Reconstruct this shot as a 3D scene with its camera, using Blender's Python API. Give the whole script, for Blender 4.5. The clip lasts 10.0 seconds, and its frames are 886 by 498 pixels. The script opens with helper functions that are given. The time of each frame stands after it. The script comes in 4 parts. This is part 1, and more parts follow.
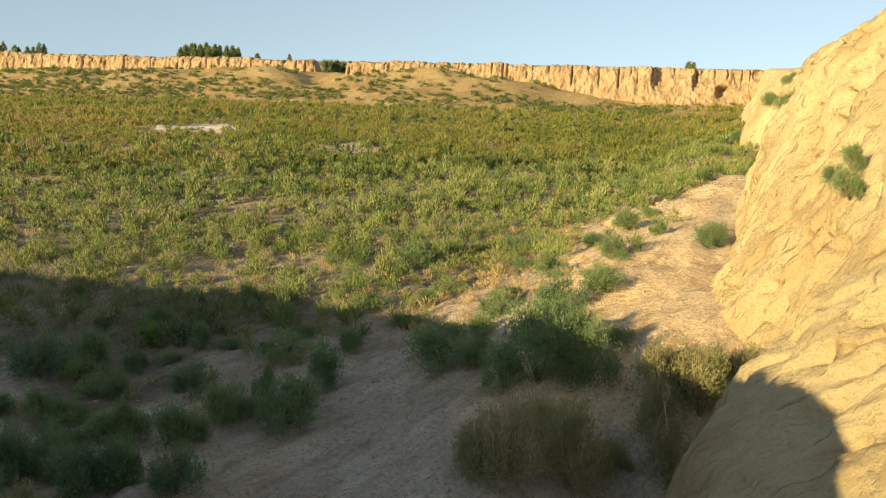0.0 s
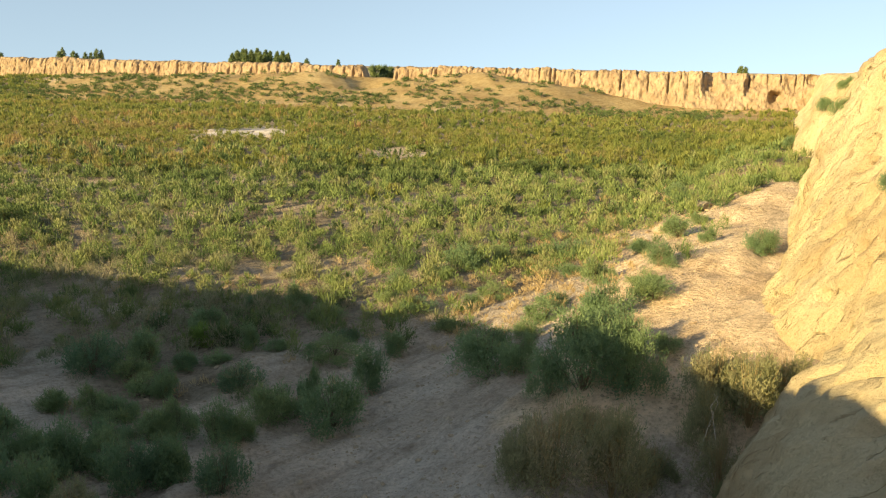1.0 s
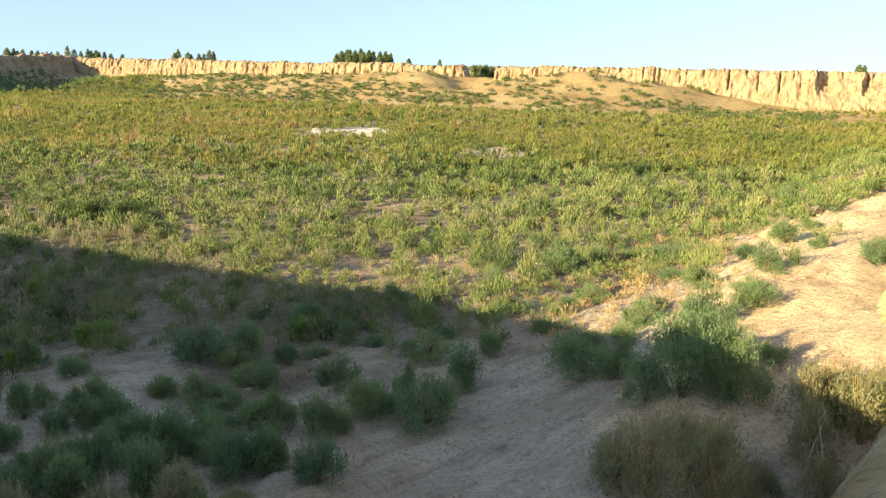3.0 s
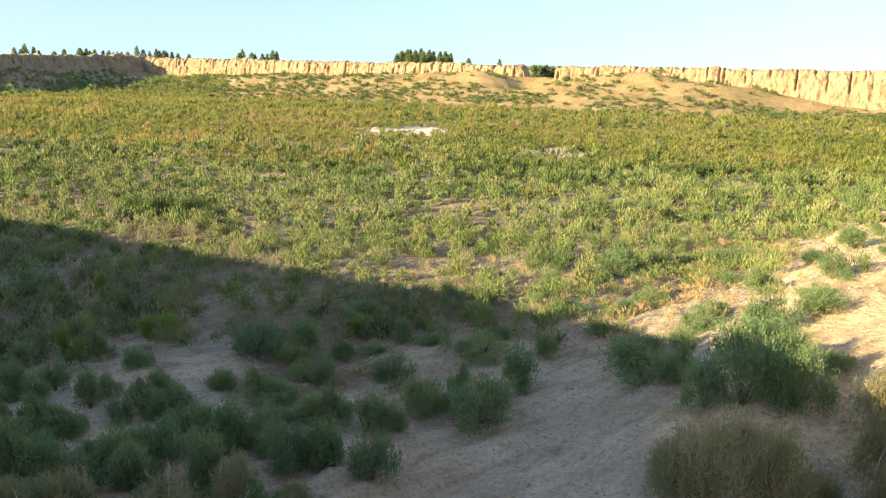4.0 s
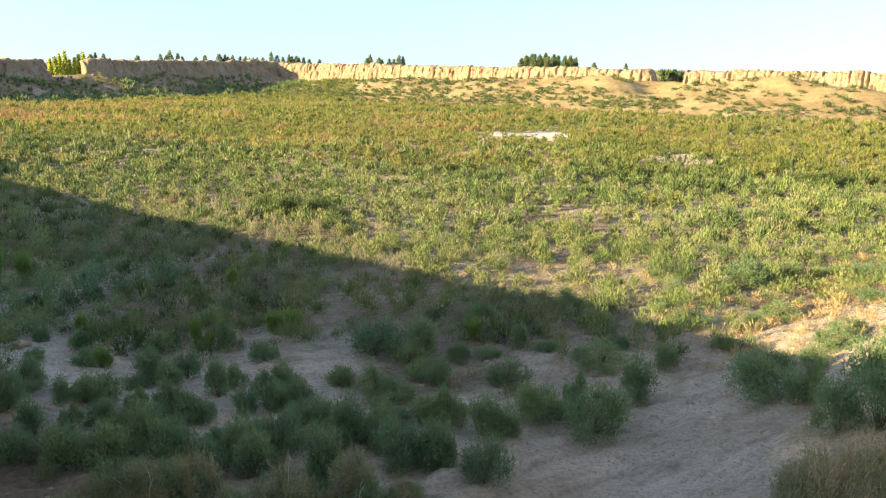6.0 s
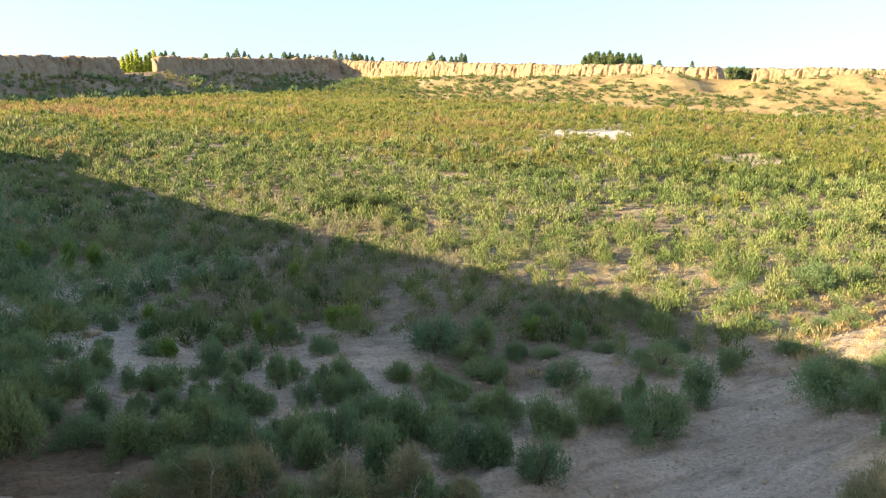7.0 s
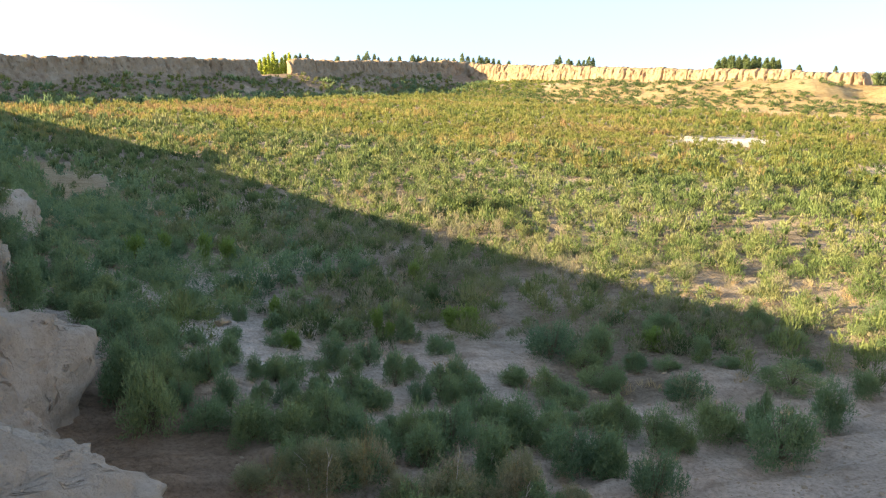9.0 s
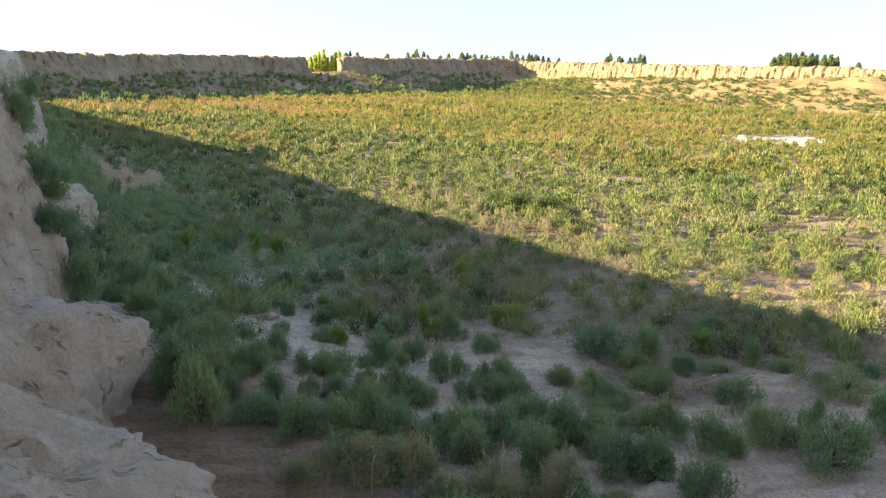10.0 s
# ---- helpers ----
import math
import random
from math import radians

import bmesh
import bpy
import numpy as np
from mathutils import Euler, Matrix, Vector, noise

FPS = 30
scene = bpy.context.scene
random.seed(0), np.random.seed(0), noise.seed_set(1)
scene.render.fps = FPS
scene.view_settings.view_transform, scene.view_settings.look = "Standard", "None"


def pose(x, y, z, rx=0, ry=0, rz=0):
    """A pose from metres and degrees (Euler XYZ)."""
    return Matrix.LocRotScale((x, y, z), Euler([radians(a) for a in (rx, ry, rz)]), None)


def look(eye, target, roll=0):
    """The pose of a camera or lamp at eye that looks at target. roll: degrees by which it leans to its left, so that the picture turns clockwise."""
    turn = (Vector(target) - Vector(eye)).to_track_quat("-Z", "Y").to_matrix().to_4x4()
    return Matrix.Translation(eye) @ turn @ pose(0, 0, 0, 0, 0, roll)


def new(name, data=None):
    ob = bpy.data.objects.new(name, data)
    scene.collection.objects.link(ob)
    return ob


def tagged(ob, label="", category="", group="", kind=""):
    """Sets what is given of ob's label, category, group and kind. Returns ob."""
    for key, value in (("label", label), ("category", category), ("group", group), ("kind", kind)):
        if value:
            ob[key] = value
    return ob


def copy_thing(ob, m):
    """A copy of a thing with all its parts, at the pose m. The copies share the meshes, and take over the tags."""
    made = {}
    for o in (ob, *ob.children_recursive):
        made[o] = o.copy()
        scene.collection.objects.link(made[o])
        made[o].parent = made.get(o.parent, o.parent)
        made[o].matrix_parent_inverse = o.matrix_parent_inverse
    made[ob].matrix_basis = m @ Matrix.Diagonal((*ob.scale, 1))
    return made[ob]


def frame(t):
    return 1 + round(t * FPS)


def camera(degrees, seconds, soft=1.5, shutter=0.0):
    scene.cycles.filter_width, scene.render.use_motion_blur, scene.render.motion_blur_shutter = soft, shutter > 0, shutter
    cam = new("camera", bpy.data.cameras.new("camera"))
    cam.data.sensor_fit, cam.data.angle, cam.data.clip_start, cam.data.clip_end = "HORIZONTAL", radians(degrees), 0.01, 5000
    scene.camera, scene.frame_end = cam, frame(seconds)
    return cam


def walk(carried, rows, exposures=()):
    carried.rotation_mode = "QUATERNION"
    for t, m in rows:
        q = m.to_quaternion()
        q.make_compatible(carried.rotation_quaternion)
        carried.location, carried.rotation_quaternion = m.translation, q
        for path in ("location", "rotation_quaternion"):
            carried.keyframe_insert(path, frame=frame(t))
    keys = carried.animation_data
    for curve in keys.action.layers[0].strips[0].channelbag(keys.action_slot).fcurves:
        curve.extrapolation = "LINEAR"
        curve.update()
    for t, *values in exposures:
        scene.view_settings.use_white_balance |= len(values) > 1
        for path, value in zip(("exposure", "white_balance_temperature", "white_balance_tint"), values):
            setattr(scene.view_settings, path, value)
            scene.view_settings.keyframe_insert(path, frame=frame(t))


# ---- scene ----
# ---- camera: a slow pan to the left from one standing place on the wall's corner ----
EYE = 6.0
LENS = 55.82
cam = camera(LENS, 10.0, soft=1.2)
TURNS = [(0.0, -0.13, -12.59, -1.15), (0.5, 1.55, -12.34, -1.1), (1.0, 3.07, -12.32, -1.07), (1.5, 4.67, -12.42, -0.89),
         (2.0, 6.40, -12.27, -0.79), (2.5, 8.02, -12.34, -0.81), (4.0, 13.85, -12.52, -0.89), (4.5, 15.78, -12.51, -0.82),
         (5.0, 17.95, -12.56, -0.74), (5.5, 19.92, -12.39, -0.69), (6.0, 22.18, -12.34, -0.73), (7.5, 28.25, -12.57, -0.75),
         (8.0, 30.25, -12.47, -0.86), (8.5, 32.56, -12.45, -0.98), (9.0, 34.72, -12.45, -1.00), (9.5, 36.48, -12.65, -0.94),
         (10.0, 38.01, -12.67, -0.97)]
walk(cam, [(t, pose(0, 0, EYE, 90 + p, 0, y) @ pose(0, 0, 0, 0, 0, -r)) for t, y, p, r in TURNS],
     exposures=[(0.0, 1.0, 9500, 8), (1.0, 1.17, 9000, 9), (2.5, 1.52, 8000, 9), (5.0, 1.82, 7950, 11), (7.5, 1.97, 7900, 14), (10.0, 2.08, 7900, 17)])

# ---- light: low sun behind the near wall, clear sky ----
SUN_ELEVATION, SUN_HEADING = 18.0, 48.0     # the light travels towards this heading (degrees clockwise from +y)
world = bpy.data.worlds.new("sky")
scene.world = world
world.use_nodes = True
wn = world.node_tree.nodes
sky = wn.new("ShaderNodeTexSky")
sky.sky_type = 'NISHITA'
sky.sun_disc = False
sky.sun_elevation = radians(SUN_ELEVATION)
sky.sun_rotation = radians(SUN_HEADING + 180)
sky.air_density, sky.dust_density, sky.ozone_density = 1.0, 1.0, 1.7
wn["Background"].inputs["Strength"].default_value = 0.15
lift = wn.new("ShaderNodeVectorMath")      # haze-free look of the horizon: the sky is read a little higher up
lift.operation = 'ADD'
lift.inputs[1].default_value = (0, 0, 0.33)
way_up = wn.new("ShaderNodeVectorMath")
way_up.operation = 'NORMALIZE'
world.node_tree.links.new(wn.new("ShaderNodeTexCoord").outputs["Generated"], lift.inputs[0])
world.node_tree.links.new(lift.outputs[0], way_up.inputs[0])
world.node_tree.links.new(way_up.outputs[0], sky.inputs["Vector"])
world.node_tree.links.new(sky.outputs["Color"], wn["Background"].inputs["Color"])
hd, el = radians(SUN_HEADING), radians(SUN_ELEVATION)
LIGHT = Vector((math.sin(hd) * math.cos(el), math.cos(hd) * math.cos(el), -math.sin(el)))
sun = new("sun", bpy.data.lights.new("sun", 'SUN'))
sun.data.energy, sun.data.angle, sun.data.color = 4.8, radians(0.53), (1.0, 0.865, 0.57)
sun.matrix_world = look(-LIGHT * 100, (0, 0, 0))


# ---- materials ----
def material(name):
    m = bpy.data.materials.new(name)
    m.use_nodes = True
    return m, m.node_tree.nodes, m.node_tree.links, m.node_tree.nodes["Principled BSDF"]


def noise_node(n, l, scale, detail=6, rough=0.6, stretch=None):
    co = n.new("ShaderNodeNewGeometry").outputs["Position"]
    if stretch:
        mp = n.new("ShaderNodeMapping")
        mp.inputs["Scale"].default_value = stretch
        l.new(co, mp.inputs["Vector"])
        co = mp.outputs["Vector"]
    t = n.new("ShaderNodeTexNoise")
    t.inputs["Scale"].default_value, t.inputs["Detail"].default_value, t.inputs["Roughness"].default_value = scale, detail, rough
    l.new(co, t.inputs["Vector"])
    return t.outputs["Fac"]


def ramp_node(n, l, fac, stops):
    r = n.new("ShaderNodeValToRGB")
    while len(r.color_ramp.elements) < len(stops):
        r.color_ramp.elements.new(0.5)
    for e, (p, c) in zip(r.color_ramp.elements, stops):
        e.position, e.color = p, (*c, 1)
    l.new(fac, r.inputs["Fac"])
    return r.outputs["Color"]


def mix_node(n, l, kind, fac, a, b):
    m = n.new("ShaderNodeMix")
    m.data_type, m.blend_type = 'RGBA', kind
    for key, v in ((0, fac), (6, a), (7, b)):
        if isinstance(v, (int, float)):
            m.inputs[key].default_value = v
        elif isinstance(v, tuple):
            m.inputs[key].default_value = (*v, 1)
        else:
            l.new(v, m.inputs[key])
    return m.outputs[2]


def bump_node(n, l, bs, layers):
    last = None
    for height, strength, dist in layers:
        b = n.new("ShaderNodeBump")
        b.inputs["Strength"].default_value, b.inputs["Distance"].default_value = strength, dist
        l.new(height, b.inputs["Height"])
        if last:
            l.new(last, b.inputs["Normal"])
        last = b.outputs["Normal"]
    l.new(last, bs.inputs["Normal"])


def flow_node(n, l, across, down, detail=5, rough=0.6):
    """Noise that runs along a wall and down its face, so that rills follow the slope."""
    at = n.new("ShaderNodeAttribute")
    at.attribute_name = "flow"
    mp = n.new("ShaderNodeMapping")
    mp.inputs["Scale"].default_value = (across, down, 1)
    l.new(at.outputs["Vector"], mp.inputs["Vector"])
    t = n.new("ShaderNodeTexNoise")
    t.inputs["Scale"].default_value, t.inputs["Detail"].default_value, t.inputs["Roughness"].default_value = 1.0, detail, rough
    l.new(mp.outputs["Vector"], t.inputs["Vector"])
    return t.outputs["Fac"]


def earth_material(name, dark, mid, light, coarse=0.5, fine=9.0, bump=0.5, stretch=None, rills=None):
    """Rammed earth and clay: cloudy tone, crumbly relief, and on walls rain rills, short fissures and wash marks; pits
    and fissures carry painted shade.
    """
    m, n, l, bs = material(name)
    big = noise_node(n, l, coarse, 5, 0.65, stretch)
    col = ramp_node(n, l, big, [(0.3, dark), (0.5, mid), (0.72, light)])
    small = noise_node(n, l, fine, 8, 0.72)
    # low grain darkened: pit shade, which bump lacks, put into the colour
    col = mix_node(n, l, 'MULTIPLY', 0.5, col, ramp_node(n, l, small, [(0.3, (0.55, 0.5, 0.46)), (0.48, (1, 1, 1)), (0.72, (1.12, 1.11, 1.09))]))
    bs.inputs["Roughness"].default_value = 0.95
    bs.inputs["Specular IOR Level"].default_value = 0.1
    mid_n = noise_node(n, l, fine * 0.35, 6, 0.7, stretch)
    layers = [(mid_n, bump * 0.7, 0.3), (small, bump, 0.09)]
    if rills:
        rill = flow_node(n, l, 1.6 * rills, 0.9 * rills, 6, 0.65)
        streak = flow_node(n, l, 1.9 * rills, 1.0 * rills, 6, 0.65)
        mark = flow_node(n, l, 5.0 * rills, 2.4 * rills, 3, 0.5)
        fissure = ramp_node(n, l, mark, [(0.32, (0, 0, 0)), (0.38, (1, 1, 1))])
        col = mix_node(n, l, 'MULTIPLY', 0.3, col, ramp_node(n, l, streak, [(0.36, (0.74, 0.68, 0.62)), (0.5, (1, 1, 1)), (0.68, (1.1, 1.1, 1.08))]))
        # fissure shade put into the colour, over the same marks as the bump
        col = mix_node(n, l, 'MULTIPLY', 0.55, col, ramp_node(n, l, mark, [(0.31, (0.5, 0.41, 0.33)), (0.38, (1, 1, 1))]))
        layers = [(rill, 0.3, 0.15)] + layers + [(fissure, 0.9, 0.12)]
    l.new(col, bs.inputs["Base Color"])
    bump_node(n, l, bs, layers)
    return m


def leaf_material(name, stops, scale=0.12, glow=0.35, mixed=0.45):
    """Leaves: tone drifts over the field, and from leaf to leaf and clump to clump. In field plants it also holds
    painted lit tops and shaded bases.
    """
    m, n, l, bs = material(name)
    zone = noise_node(n, l, scale, 4, 0.6)
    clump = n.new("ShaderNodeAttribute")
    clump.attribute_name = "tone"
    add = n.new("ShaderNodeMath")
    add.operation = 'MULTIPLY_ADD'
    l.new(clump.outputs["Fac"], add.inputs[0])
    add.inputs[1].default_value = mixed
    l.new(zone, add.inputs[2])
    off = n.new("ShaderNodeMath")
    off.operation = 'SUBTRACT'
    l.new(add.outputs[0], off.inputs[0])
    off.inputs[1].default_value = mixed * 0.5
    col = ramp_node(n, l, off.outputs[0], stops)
    geo = n.new("ShaderNodeNewGeometry")
    col = mix_node(n, l, 'MULTIPLY', 0.8, col, ramp_node(n, l, geo.outputs["Random Per Island"], [(0.0, (0.74, 0.75, 0.74)), (0.55, (1.0, 1.0, 1.0)), (1.0, (1.2, 1.18, 1.14))]))
    l.new(col, bs.inputs["Base Color"])
    bs.inputs["Roughness"].default_value = 0.7
    bs.inputs["Specular IOR Level"].default_value = 0.25
    tr = n.new("ShaderNodeBsdfTranslucent")
    l.new(col, tr.inputs["Color"])
    mx = n.new("ShaderNodeMixShader")
    mx.inputs["Fac"].default_value = glow
    l.new(bs.outputs[0], mx.inputs[1])
    l.new(tr.outputs[0], mx.inputs[2])
    l.new(mx.outputs[0], n["Material Output"].inputs["Surface"])
    return m


WALL_EARTH = earth_material("wall_earth", (0.26, 0.178, 0.113), (0.335, 0.248, 0.16), (0.395, 0.305, 0.205), 0.45, 5.0, 0.8, (1, 1, 0.5), 0.5)
CLIFF_EARTH = earth_material("cliff_earth", (0.53, 0.385, 0.215), (0.64, 0.52, 0.315), (0.69, 0.585, 0.38), 0.6, 13.0, 1.0, (1, 1, 0.8), 1.0)
# crusted cliff earth of the near wall, with the shade's grey put into its colour
SHADE_CRUST_EARTH = earth_material("salty_crust_shade_grey", (0.40, 0.305, 0.215), (0.51, 0.425, 0.325), (0.59, 0.515, 0.41), 0.9, 9.0, 0.9, (1, 1, 0.8), 1.2)
STONE = earth_material("stone", (0.30, 0.22, 0.14), (0.40, 0.31, 0.21), (0.48, 0.40, 0.29), 3.0, 20.0, 0.4)
SALT = earth_material("salt_crust", (0.42, 0.36, 0.30), (0.55, 0.49, 0.43), (0.64, 0.60, 0.55), 0.6, 9.0, 0.2)
SHRUB = leaf_material("shrub_leaf", [(0.25, (0.15, 0.243, 0.13)), (0.5, (0.2, 0.295, 0.142)), (0.75, (0.264, 0.332, 0.146))], 0.5, 0.45, 0.6)
OLIVE = leaf_material("olive_leaf", [(0.3, (0.24, 0.275, 0.135)), (0.5, (0.33, 0.32, 0.175)), (0.7, (0.43, 0.36, 0.23))], 0.9, 0.5)
WITHERED = leaf_material("withered_leaf", [(0.3, (0.20, 0.24, 0.12)), (0.5, (0.27, 0.28, 0.16)), (0.7, (0.34, 0.30, 0.2))], 0.4, 0.4)
FRESH = leaf_material("fresh_leaf", [(0.25, (0.16, 0.27, 0.07)), (0.7, (0.26, 0.36, 0.09))], 0.6, 0.45)
FIELD = leaf_material("field_leaf", [(0.25, (0.086, 0.135, 0.05)), (0.42, (0.142, 0.202, 0.073)), (0.57, (0.202, 0.262, 0.09)), (0.78, (0.247, 0.26, 0.118))], 0.12, 0.14, 0.55)
MEADOW = leaf_material("meadow_leaf", [(0.3, (0.112, 0.16, 0.055)), (0.45, (0.183, 0.225, 0.066)), (0.57, (0.262, 0.275, 0.08)), (0.72, (0.305, 0.25, 0.115))], 0.05, 0.45, 0.2)
DRY = leaf_material("dry_leaf", [(0.3, (0.40, 0.29, 0.15)), (0.55, (0.50, 0.37, 0.19)), (0.8, (0.54, 0.43, 0.26))], 0.4)
RUST = leaf_material("rust_reed", [(0.3, (0.22, 0.25, 0.075)), (0.45, (0.31, 0.295, 0.095)), (0.58, (0.37, 0.28, 0.12)), (0.75, (0.33, 0.20, 0.13))], 0.055, 0.45, 0.2)
BELT = leaf_material("belt_leaf", [(0.25, (0.085, 0.13, 0.05)), (0.5, (0.115, 0.165, 0.06)), (0.75, (0.15, 0.20, 0.07))], 0.2)
TREE_LEAF = leaf_material("tree_leaf", [(0.3, (0.14, 0.2, 0.085)), (0.7, (0.2, 0.25, 0.105))], 0.2, 0.45)
POPLAR_LEAF = leaf_material("poplar_leaf", [(0.3, (0.42, 0.48, 0.10)), (0.7, (0.52, 0.56, 0.13))], 0.1, 0.65)
BARK = earth_material("bark", (0.12, 0.09, 0.06), (0.18, 0.14, 0.09), (0.24, 0.19, 0.13), 4.0, 25.0, 0.4)


def ground_material():
    """Clay ground: grey-beige crust, pinkish bare earth, pale salt, with pebbles and cracks."""
    m, n, l, bs = material("clay_ground")
    big = noise_node(n, l, 0.16, 6, 0.62)
    crust = ramp_node(n, l, big, [(0.3, (0.385, 0.285, 0.205)), (0.45, (0.495, 0.40, 0.305)), (0.58, (0.56, 0.475, 0.38)), (0.74, (0.625, 0.55, 0.465))])
    loam = ramp_node(n, l, big, [(0.3, (0.60, 0.44, 0.29)), (0.5, (0.70, 0.54, 0.37)), (0.72, (0.75, 0.62, 0.45))])
    sep = n.new("ShaderNodeSeparateXYZ")
    l.new(n.new("ShaderNodeNewGeometry").outputs["Position"], sep.inputs[0])
    lift_n = n.new("ShaderNodeMath")                      # fallen wall earth lies higher than the salty crust of the plain
    lift_n.operation = 'MULTIPLY_ADD'
    l.new(noise_node(n, l, 0.5, 4), lift_n.inputs[0])
    lift_n.inputs[1].default_value = 0.75
    half_z = n.new("ShaderNodeMath")
    half_z.operation = 'MULTIPLY'
    half_z.inputs[1].default_value = 0.72
    l.new(sep.outputs["Z"], half_z.inputs[0])
    l.new(half_z.outputs[0], lift_n.inputs[2])
    fallen = ramp_node(n, l, lift_n.outputs[0], [(0.9, (0, 0, 0)), (1.2, (1, 1, 1))])
    col = mix_node(n, l, 'MIX', fallen, crust, loam)
    for what, stops in (("sand", [(0.3, (0.29, 0.205, 0.10)), (0.5, (0.37, 0.275, 0.14)), (0.72, (0.43, 0.34, 0.185))]),
                        ("litter_gap_shade", [(0.3, (0.165, 0.13, 0.085)), (0.5, (0.235, 0.187, 0.125)), (0.72, (0.33, 0.265, 0.19))]),
                        ("soil_and_shade", [(0.3, (0.20, 0.13, 0.08)), (0.5, (0.26, 0.175, 0.11)), (0.72, (0.33, 0.235, 0.155))])):
        at = n.new("ShaderNodeAttribute")                 # old bank of blown sand, dead leaves and gap shade under the plants, brown soil at the ledges and painted bank shade
        at.attribute_name = what
        col = mix_node(n, l, 'MIX', at.outputs["Fac"], col, ramp_node(n, l, big, stops))
    mid = noise_node(n, l, 1.7, 6, 0.7)
    col = mix_node(n, l, 'MULTIPLY', 0.6, col, ramp_node(n, l, mid, [(0.3, (0.6, 0.54, 0.48)), (0.52, (1, 1, 1)), (0.72, (1.2, 1.2, 1.2))]))
    turn_n = n.new("ShaderNodeMapping")                   # streaks that run down the slope
    turn_n.inputs["Rotation"].default_value = (0, 0, radians(38))
    l.new(n.new("ShaderNodeNewGeometry").outputs["Position"], turn_n.inputs["Vector"])
    long_n = n.new("ShaderNodeMapping")
    long_n.inputs["Scale"].default_value = (3.2, 0.45, 1)
    l.new(turn_n.outputs["Vector"], long_n.inputs["Vector"])
    streak = n.new("ShaderNodeTexNoise")
    streak.inputs["Scale"].default_value, streak.inputs["Detail"].default_value, streak.inputs["Roughness"].default_value = 1.0, 6, 0.65
    l.new(long_n.outputs["Vector"], streak.inputs["Vector"])
    col = mix_node(n, l, 'MULTIPLY', 0.7, col, ramp_node(n, l, streak.outputs["Fac"], [(0.34, (0.68, 0.64, 0.60)), (0.45, (1.04, 1.03, 1.02)), (0.65, (1.3, 1.3, 1.3))]))
    fine = noise_node(n, l, 14.0, 8, 0.75)
    col = mix_node(n, l, 'MULTIPLY', 0.8, col, ramp_node(n, l, fine, [(0.32, (0.5, 0.47, 0.44)), (0.5, (1.0, 1.0, 1.0)), (0.7, (1.3, 1.3, 1.3))]))
    l.new(col, bs.inputs["Base Color"])
    bs.inputs["Roughness"].default_value = 0.95
    bs.inputs["Specular IOR Level"].default_value = 0.1
    clod = n.new("ShaderNodeTexVoronoi")
    clod.inputs["Scale"].default_value = 5.5
    l.new(n.new("ShaderNodeNewGeometry").outputs["Position"], clod.inputs["Vector"])
    bump_node(n, l, bs, [(mid, 0.8, 0.3), (clod.outputs["Distance"], 0.45, 0.12), (fine, 0.9, 0.1)])
    return m


GROUND = ground_material()

# ---- shape helpers ----
rng = np.random.default_rng(7)


def smooth(a, b, x):
    t = np.clip((np.asarray(x, float) - a) / (b - a), 0, 1)
    return t * t * (3 - 2 * t)


def waves(x, y, seed, scale, octaves=4):
    """Smooth pseudo-random relief from summed sines, about -1 to 1."""
    r = np.random.default_rng(seed)
    out, amp = np.zeros(np.shape(x)), 1.0
    for o in range(octaves):
        for k in range(5):
            a, ph = r.uniform(0, 2 * np.pi, 2)
            f = 2 * np.pi / (scale * r.uniform(0.7, 1.4))
            out = out + amp * np.sin(f * (np.cos(a) * x + np.sin(a) * y) + ph) / 3.2
        scale, amp = scale * 0.47, amp * 0.5
    return out


def mesh_object(name, verts, faces, mat, smoothed=True, tone=None):
    """One mesh object from numpy arrays; faces are all triangles or all quads."""
    me = bpy.data.meshes.new(name)
    verts, faces = np.asarray(verts, np.float32), np.asarray(faces, np.int32)
    k = faces.shape[1]
    me.vertices.add(len(verts))
    me.vertices.foreach_set("co", verts.ravel())
    me.loops.add(faces.size)
    me.loops.foreach_set("vertex_index", faces.ravel())
    me.polygons.add(len(faces))
    me.polygons.foreach_set("loop_start", np.arange(0, faces.size, k, dtype=np.int32))
    me.polygons.foreach_set("use_smooth", np.full(len(faces), smoothed))
    if tone is not None:
        at = me.attributes.new("tone", 'FLOAT', 'POINT')
        at.data.foreach_set("value", np.asarray(tone, np.float32))
    me.materials.append(mat)
    me.update(calc_edges=True)
    return new(name, me)


def grid_faces(rows, cols, wrap=False):
    i = np.arange(rows - 1)[:, None] * cols
    j = np.arange(cols if wrap else cols - 1)[None, :]
    k = (j + 1) % cols
    return np.stack([i + j, i + k, i + cols + k, i + cols + j], -1).reshape(-1, 4)


def roughness3(v, scale, seed):
    o = Vector((seed * 13.7, seed * 5.1, seed * 2.3))
    return np.array([noise.fractal(Vector(p) / scale + o, 0.9, 2.1, 5) for p in v])


# ---- plan ----
# the right wall runs from the near corner along heading 19 degrees, the near wall along heading -71.8
RU, RN = np.array([0.3256, 0.9455]), np.array([-0.9455, 0.3256])
SU, SN = np.array([-0.9498, 0.3129]), np.array([0.3129, 0.9498])
FAR_RIGHT, FAR_LEFT, NEAR_LEFT = np.array([50.0, 128.0]), np.array([-109.5, 166.0]), np.array([-112.0, 38.0])
NU = (FAR_LEFT - FAR_RIGHT) / np.linalg.norm(FAR_LEFT - FAR_RIGHT)
NN = np.array([-NU[1], NU[0]])
LU = (NEAR_LEFT - FAR_LEFT) / np.linalg.norm(NEAR_LEFT - FAR_LEFT)
LN = np.array([-LU[1], LU[0]])


